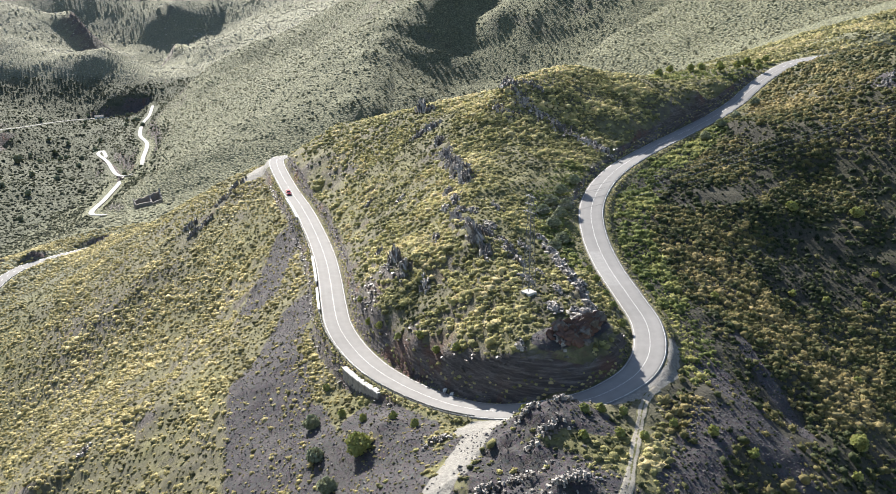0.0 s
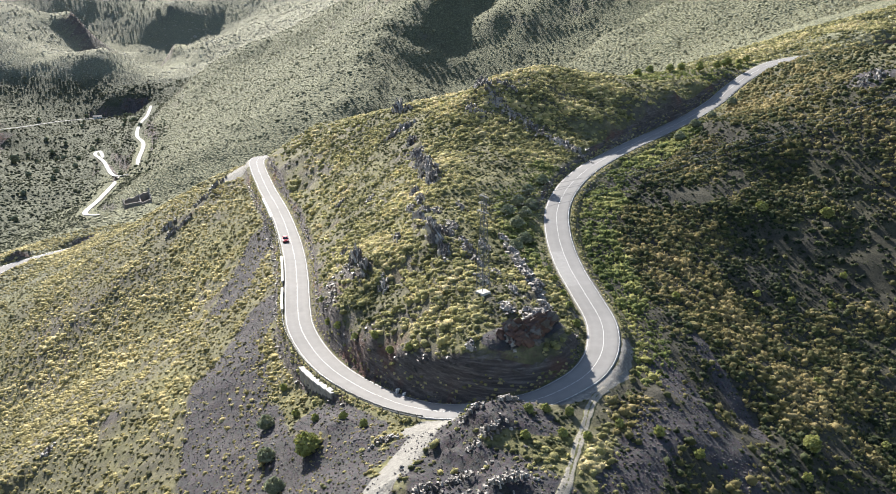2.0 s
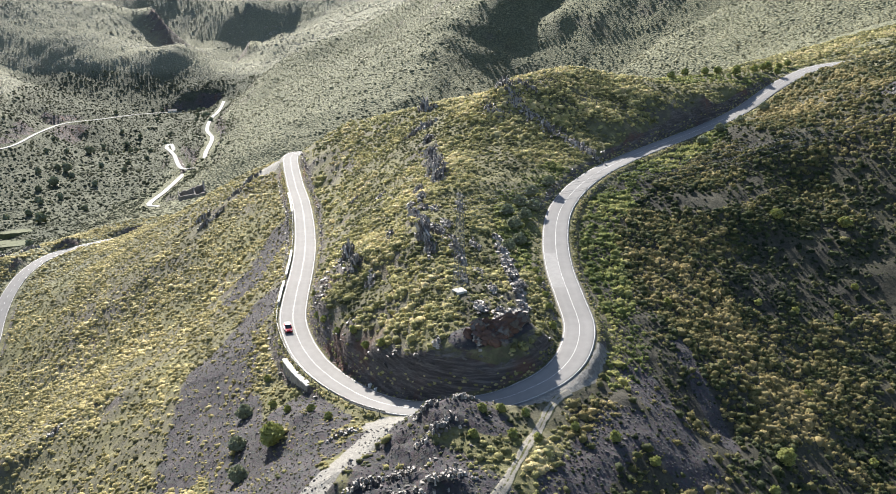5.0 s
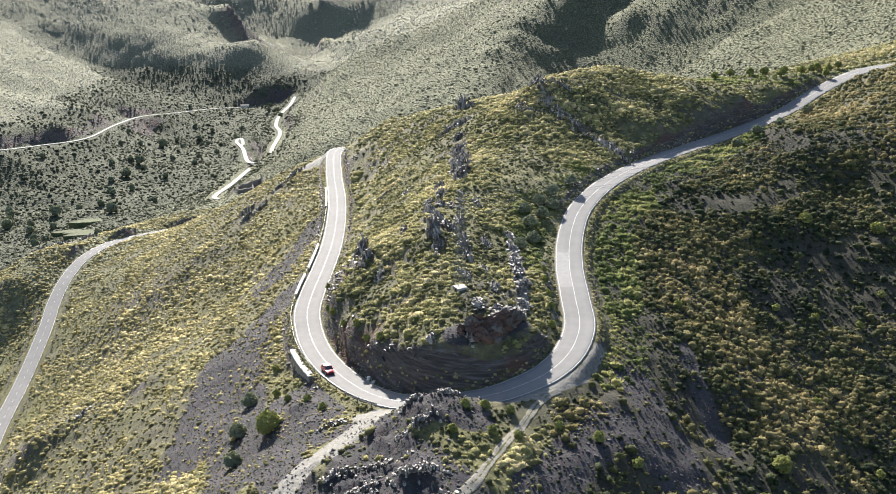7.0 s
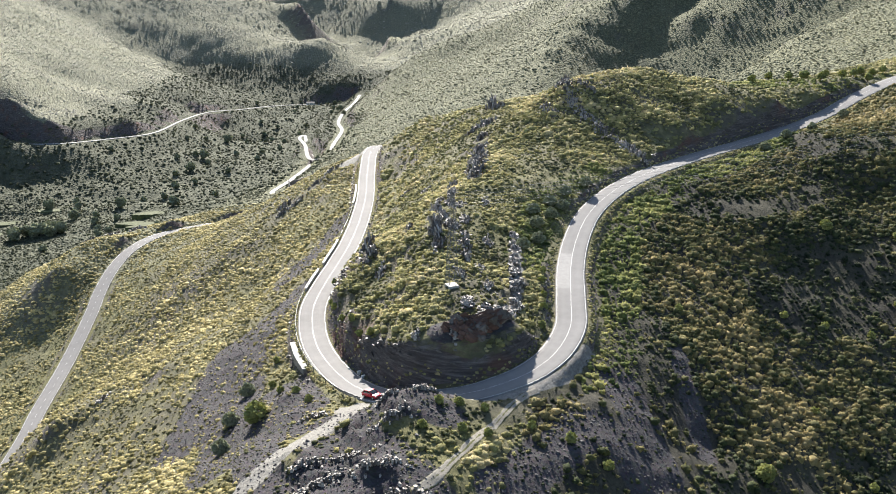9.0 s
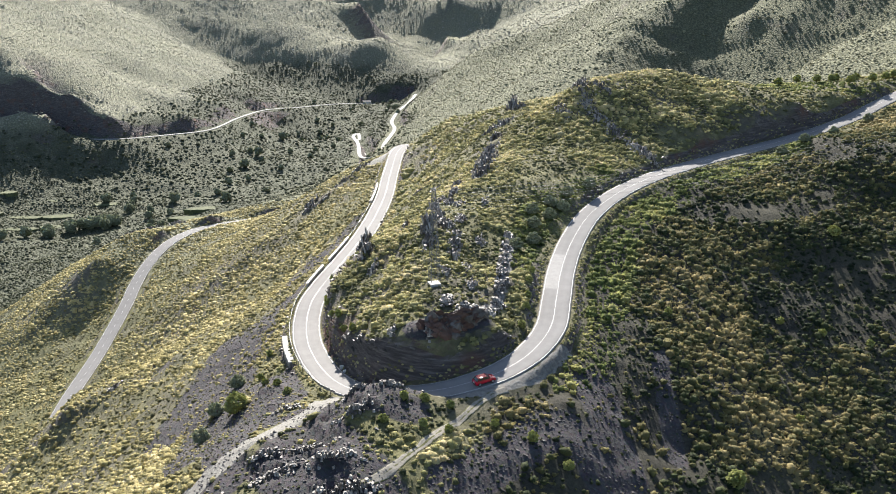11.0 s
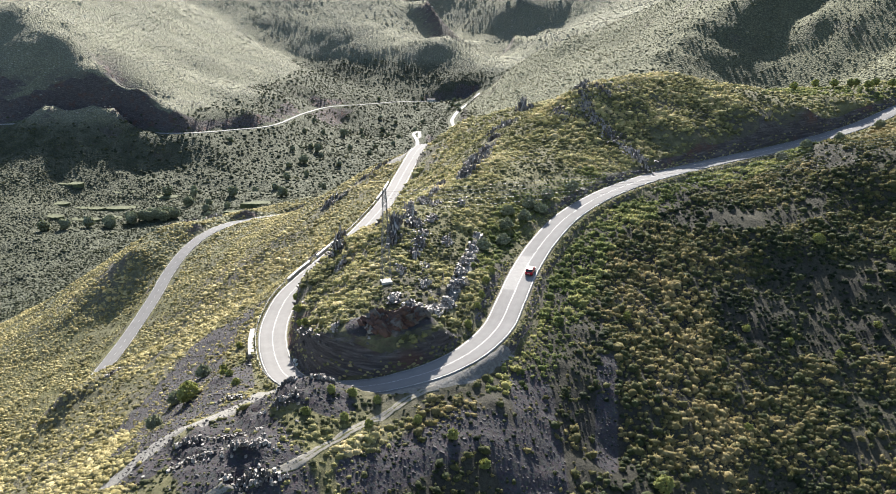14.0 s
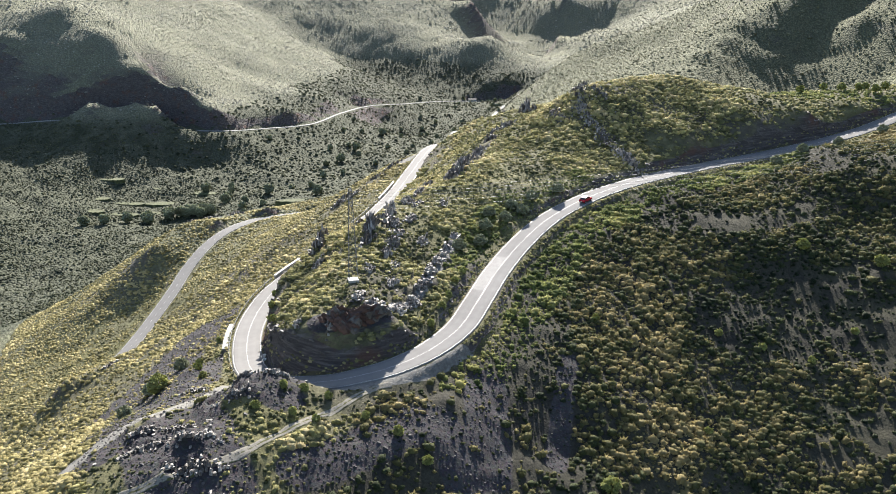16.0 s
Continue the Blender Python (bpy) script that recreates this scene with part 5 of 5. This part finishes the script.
def guard_rail(s0, s1, off):
    ob = tagged(new("guard_rail"), "weathered galvanised steel guard rail on short posts", "guard rail", group="guard rails along the outer edge")
    n = max(2, int((s1 - s0) / 2))
    pts = [along_road(s0 + (s1 - s0) * k / n, off)[0] for k in range(n + 1)]
    bm = bmesh.new()
    prof = ((0.0, 0.45), (0.05, 0.52), (0.0, 0.60), (0.05, 0.68), (0.0, 0.76))
    rows = []
    for k, p in enumerate(pts):
        q = [np.interp(s0 + (s1 - s0) * k / n, ROAD_S, ROAD_SIDE[:, c]) for c in range(2)]
        rows.append([bm.verts.new((p.x - q[0] * a, p.y - q[1] * a, p.z + h)) for a, h in prof] + [bm.verts.new((p.x + q[0] * 0.03, p.y + q[1] * 0.03, p.z + h)) for a, h in prof[::-1]])
    for r0, r1 in zip(rows[:-1], rows[1:]):
        m = len(r0)
        for i in range(m):
            bm.faces.new((r0[i], r0[(i + 1) % m], r1[(i + 1) % m], r1[i]))
    part("rail", bm, M_STEEL, ob)
    me = None
    for k in np.arange(s0 + 0.3, s1, 4.0):
        p, turn = along_road(k, off + 0.14)
        if me is None:
            bm = bmesh.new()
            box(bm, (0.12, 0.14, 1.25), pose(0, 0, 0.18), 0.01)
            me = part("post", bm, M_STEEL, ob)
            post = me
        else:
            post = new("post", me.data)
            post.parent = ob
        post.matrix_basis = pose(p.x, p.y, p.z, 0, 0, turn)


def parapet(s0, s1, off, label, high=0.75, wide=0.45):
    ob = tagged(new("parapet_wall"), label, "parapet", group="parapets along the outer edge")
    n = max(1, int((s1 - s0) / 2.4))
    for k in range(n):
        a, b = s0 + (s1 - s0) * k / n, s0 + (s1 - s0) * (k + 1) / n
        p, turn = along_road((a + b) / 2, off)
        bm = bmesh.new()
        box(bm, (b - a - 0.03, wide, high + 1.6), pose(0, 0, (high - 1.6) / 2), 0.03)
        part("wall_block", bm, M_CONCRETE, ob).matrix_basis = pose(p.x, p.y, p.z, 0, 0, turn)
        bm = bmesh.new()
        box(bm, (b - a - 0.02, wide + 0.14, 0.12), pose(0, 0, high + 0.06), 0.02)
        part("coping", bm, M_WHITE, ob).matrix_basis = pose(p.x, p.y, p.z, 0, 0, turn)


WALL = "pale concrete parapet wall with a whitewashed coping"
for a, b in (((-60.6, 337), (-51.2, 311)), ((-38, 262), (-34.1, 238)), ((-33.3, 232), (-30.7, 216))):
    parapet(s_at(*a), s_at(*b), 3.75, WALL)
guard_rail(s_at(-51.2, 309), s_at(-38.5, 264), 3.7)
guard_rail(s_at(-30.5, 214), s_at(4, 151), 3.7)

# a retaining wall with a broad pale top, outside the rail
retain = tagged(new("retaining_wall"), "concrete retaining wall with a broad pale top below the guard rail", "retaining wall")
mid_s = s_at(-16, 177)
for k in range(6):
    p, turn = along_road(mid_s - 7.2 + 2.6 * k, 4.75, -0.3)
    bm = bmesh.new()
    box(bm, (2.58, 1.25, 0.25), pose(0, 0, -0.15), 0.04)
    part("top_slab", bm, M_CONCRETE, retain, "pale top slab").matrix_basis = pose(p.x, p.y, p.z, 0, 0, turn)
    bm = bmesh.new()
    box(bm, (2.6, 1.0, 4.2), pose(0, 0.05, -2.4), 0.04)
    part("wall_panel", bm, M_STONE, retain, "dark stained stone face").matrix_basis = pose(p.x, p.y, p.z, 0, 0, turn)

culvert = tagged(new("culvert_headwall"), "small whitewashed culvert headwall at the road's inner edge", "culvert")
p, turn = along_road(s_at(-2, 165), -4.6, -0.1)
for name, size, at in (("headwall", (2.4, 0.4, 1.1), (0, 0, 0.3)), ("wing_wall", (0.35, 1.5, 0.9), (1.1, -0.7, 0.2)), ("wing_wall", (0.35, 1.5, 0.9), (-1.1, -0.7, 0.2)), ("kerb", (4.5, 0.3, 0.35), (4.2, 0.5, 0.05))):
    bm = bmesh.new()
    box(bm, size, pose(*at), 0.04)
    part(name, bm, M_WHITE, culvert)
culvert.matrix_basis = pose(p.x, p.y, p.z, 0, 0, turn)


# ---------------------------------------------------------------- far buildings and terraces
def ruin():
    ob = tagged(new("ruined_farmhouse"), "roofless ruined stone farmhouse with one standing gable", "ruin")
    rng = random.Random(5)

    def wall(a, b, h0, h1, name="wall"):
        a, b = Vector(a), Vector(b)
        n = 9
        bm = bmesh.new()
        d = (b - a).normalized()
        side = Vector((-d.y, d.x, 0)) * 0.45
        rows = []
        for k in range(n + 1):
            p = a.lerp(b, k / n)
            h = h0 + (h1 - h0) * k / n + rng.uniform(-0.7, 0.5)
            rows.append([bm.verts.new((*(p + s).xy, z)) for s, z in ((side, -4), (side, h), (-side, h), (-side, -4))])
        for r0, r1 in zip(rows[:-1], rows[1:]):
            for i in range(4):
                bm.faces.new((r0[i], r0[(i + 1) % 4], r1[(i + 1) % 4], r1[i]))
        bm.faces.new(rows[0]), bm.faces.new(rows[-1][::-1])
        bmesh.ops.recalc_face_normals(bm, faces=bm.faces)
        part(name, bm, M_STONE, ob)

    wall((-9, -6, 0), (9, -6, 0), 3, 4.5)
    wall((9, -6, 0), (9, 6, 0), 5, 9.5, "gable")
    wall((9, 6, 0), (-9, 6, 0), 8, 3)
    wall((-9, 6, 0), (-9, -6, 0), 3.5, 3)
    wall((2, -6, 0), (2, 6, 0), 3, 6)
    return ob


r_x, r_y = -212, 665
ruin().matrix_basis = pose(r_x, r_y, ground_at(r_x, r_y), 0, 0, 24)

house = tagged(new("farmhouse"), "small whitewashed farmhouse on the far valley floor", "house")
bm = bmesh.new()
box(bm, (17, 9, 8), pose(0, 0, 1.5), 0.05)
wall_ob = part("wall", bm, M_WHITE, house)
for k in range(3):
    bm = bmesh.new()
    box(bm, (1.2, 0.2, 1.6), pose(-5 + 5 * k, -4.5, 3.4), 0.02)
    part("window", bm, M_GLASS, house)
bm = bmesh.new()
vs = [bm.verts.new(c) for c in ((-9, -5.2, 5.4), (9, -5.2, 5.4), (9, 5.2, 5.4), (-9, 5.2, 5.4), (-9, 0, 7.6), (9, 0, 7.6))]
for q in ((0, 1, 5, 4), (2, 3, 4, 5), (1, 2, 5), (3, 0, 4), (3, 2, 1, 0)):
    bm.faces.new([vs[i] for i in q])
part("roof", bm, M_TILE, house)
house.matrix_basis = pose(-712, 1976, ground_at(-712, 1976), 0, 0, 20)


def terrace(x, y, length, deep, turn, rise):
    """A field step: a dry-stone wall on its downhill side and a grassy tread."""
    bm = bmesh.new()
    n = 14
    rows = []
    rg = random.Random(int(x * 7 + y))
    for k in range(n + 1):
        u = (k / n - 0.5) * length
        bow = -0.0012 * u * u + rg.uniform(-1, 1)
        w = deep * (1 - (2 * k / n - 1) ** 4) * 0.5 + 0.5
        rows.append([bm.verts.new((u, bow - w, -5)), bm.verts.new((u, bow - w, rise)), bm.verts.new((u, bow + w, rise + 0.4)), bm.verts.new((u, bow + w, -5))])
    for r0, r1 in zip(rows[:-1], rows[1:]):
        for i in range(3):
            bm.faces.new((r0[i], r1[i], r1[i + 1], r0[i + 1]))
    me = bpy.data.meshes.new("field_terrace")
    bm.to_mesh(me)
    bm.free()
    me.materials.append(M_FIELD)
    ob = tagged(new("field_terrace", me), "narrow grassy field terrace held by a low bank", "terrace", group="field terraces in the valley")
    ob.matrix_world = pose(x, y, ground_at(x, y), 0, 0, turn)


M_FIELD = plain("terrace_grass", (0.105, 0.115, 0.052), 0.9, 0, 0.25, 0.4, 0.5)
rg = random.Random(77)
for row in range(3):
    for k in range(3):
        terrace(-735 + k * 46 + rg.uniform(-12, 12) - row * 16, 850 + row * 46 + k * 10 + rg.uniform(-8, 8), rg.uniform(30, 70), rg.uniform(6, 12), 20 + rg.uniform(-10, 10), rg.uniform(0.1, 0.35))
for k, (x, y) in enumerate(((-486, 930), (-492, 905), (-500, 960), (-470, 890), (-445, 850))):
    terrace(x, y, 60, 7, 24, 0.8)


# ---------------------------------------------------------------- the car
def build_car():
    car = tagged(new("car"), "small red hatchback driving along the mountain road", "car")
    L, W = 4.05, 1.74

    def loft(sections, name, material, parent, label=""):
        bm = bmesh.new()
        rows = [[bm.verts.new(p) for p in sec] for sec in sections]
        for r0, r1 in zip(rows[:-1], rows[1:]):
            m = len(r0)
            for i in range(m):
                bm.faces.new((r0[i], r0[(i + 1) % m], r1[(i + 1) % m], r1[i]))
        bm.faces.new(rows[0][::-1]), bm.faces.new(rows[-1])
        bmesh.ops.recalc_face_normals(bm, faces=bm.faces)
        bmesh.ops.bevel(bm, geom=bm.edges[:], offset=0.035, segments=2, affect="EDGES", profile=0.6)
        for f in bm.faces:
            f.smooth = True
        return part(name, bm, material, parent, label)

    def ring(x, w, z0, z1, tuck=0.92):
        return [(x, -w * tuck, z0), (x, w * tuck, z0), (x, w, (z0 + z1) / 2), (x, w * 0.95, z1), (x, -w * 0.95, z1), (x, -w, (z0 + z1) / 2)]

    loft([ring(-2.0, 0.78, 0.34, 0.86), ring(-1.82, 0.85, 0.24, 0.98), ring(-0.9, 0.87, 0.2, 0.98), ring(0.6, 0.87, 0.2, 0.95), ring(1.4, 0.86, 0.22, 0.86), ring(1.88, 0.80, 0.26, 0.74), ring(2.03, 0.70, 0.34, 0.64)], "body", M_RED, car)
    loft([ring(-1.80, 0.74, 0.95, 1.10, 1.0), ring(-1.42, 0.70, 0.95, 1.42, 1.05), ring(-0.2, 0.70, 0.95, 1.46, 1.08), ring(0.35, 0.69, 0.94, 1.38, 1.08), ring(1.05, 0.74, 0.90, 0.97, 1.0)], "cabin", M_GLASS, car, "dark tinted window glass")
    bm = bmesh.new()
    box(bm, (1.65, 1.28, 0.05), pose(-0.55, 0, 1.455), 0.02)
    part("roof", bm, M_RED, car)
    for y in (-0.70, 0.70):
        for x0, z0, x1, z1 in ((0.98, 0.96, 0.36, 1.42), (-0.35, 0.96, -0.38, 1.44), (-1.5, 0.98, -1.3, 1.42)):
            bm = bmesh.new()
            rod(bm, (x0, y * 1.07, z0), (x1, y * 0.96, z1), 0.045, 6)
            part("pillar", bm, M_RED, car)
    for x in (-1.27, 1.25):
        for y in (-0.80, 0.80):
            wheel = new("wheel")
            wheel.parent = car
            wheel.location = (x, y, 0.31)
            bm = bmesh.new()
            bmesh.ops.create_cone(bm, cap_ends=True, segments=20, radius1=0.31, radius2=0.31, depth=0.2, matrix=pose(0, 0, 0, 90))
            bmesh.ops.bevel(bm, geom=[e for e in bm.edges if abs(e.verts[0].co.y - e.verts[1].co.y) < 1e-4], offset=0.03, segments=2, affect="EDGES")
            part("tyre", bm, M_RUBBER, wheel)
            bm = bmesh.new()
            bmesh.ops.create_cone(bm, cap_ends=True, segments=12, radius1=0.2, radius2=0.17, depth=0.03, matrix=pose(0, 0.105 * (1 if y > 0 else -1), 0, 90))
            part("rim", bm, M_ALLOY, wheel)
    for y in (-0.58, 0.58):
        bm = bmesh.new()
        box(bm, (0.16, 0.34, 0.14), pose(1.93, y, 0.66, 0, 20, -18 if y > 0 else 18), 0.03)
        part("headlight", bm, M_LAMP, car)
        bm = bmesh.new()
        box(bm, (0.12, 0.18, 0.34), pose(-1.93, y * 1.16, 0.86), 0.03)
        part("tail_light", bm, M_TAIL, car)
        bm = bmesh.new()
        box(bm, (0.14, 0.2, 0.12), pose(0.75, y * 1.62, 1.0), 0.03)
        part("wing_mirror", bm, M_RED, car)
        bm = bmesh.new()
        box(bm, (1.9, 0.03, 0.12), pose(0, y * 1.5, 0.32), 0.01)
        part("sill_trim", bm, M_TRIM, car)
    for name, x, w, h, z in (("front_bumper", 2.0, 1.25, 0.16, 0.36), ("rear_bumper", -2.0, 1.4, 0.18, 0.40)):
        bm = bmesh.new()
        box(bm, (0.12, w, h), pose(x, 0, z), 0.03)
        part(name, bm, M_TRIM, car)
    bm = bmesh.new()
    box(bm, (0.03, 0.52, 0.11), pose(-2.02, 0, 0.62), 0.005)
    part("number_plate", bm, M_WHITE, car)
    bm = bmesh.new()
    box(bm, (0.04, 0.85, 0.09), pose(2.04, 0, 0.56), 0.01)
    part("grille", bm, M_TRIM, car)
    return car


red_car = build_car()


# ---------------------------------------------------------------- what moves
DRIVE = [(0, 110), (0.5, 127.5), (1, 144.5), (1.5, 161), (2, 178), (2.5, 194.5), (3, 210.5), (3.5, 225.6), (4, 239.5), (4.5, 251.5), (5, 262), (5.5, 271), (6, 278.6),
         (6.5, 286), (7, 293.2), (7.5, 299.6), (8, 305.6), (8.5, 311.4), (9, 317.2), (9.5, 323.2), (10, 329.4), (10.5, 336), (11, 343), (11.5, 350.5), (12, 358.4),
         (12.5, 366), (13, 374.5), (13.5, 384.6), (14, 396), (14.5, 408.6), (15, 421.3), (15.5, 434), (16, 446.4)]


def motions():
    rows = []
    for t, s in DRIVE:
        p, _ = along_road(s, 1.55, 0.03)
        a, _ = along_road(s - 1.3, 1.55)
        b, _ = along_road(s + 1.3, 1.55)
        d = b - a
        rows.append((t, Matrix.Translation(p) @ d.to_track_quat("X", "Z").to_matrix().to_4x4()))
    walk(red_car, rows)


motions()
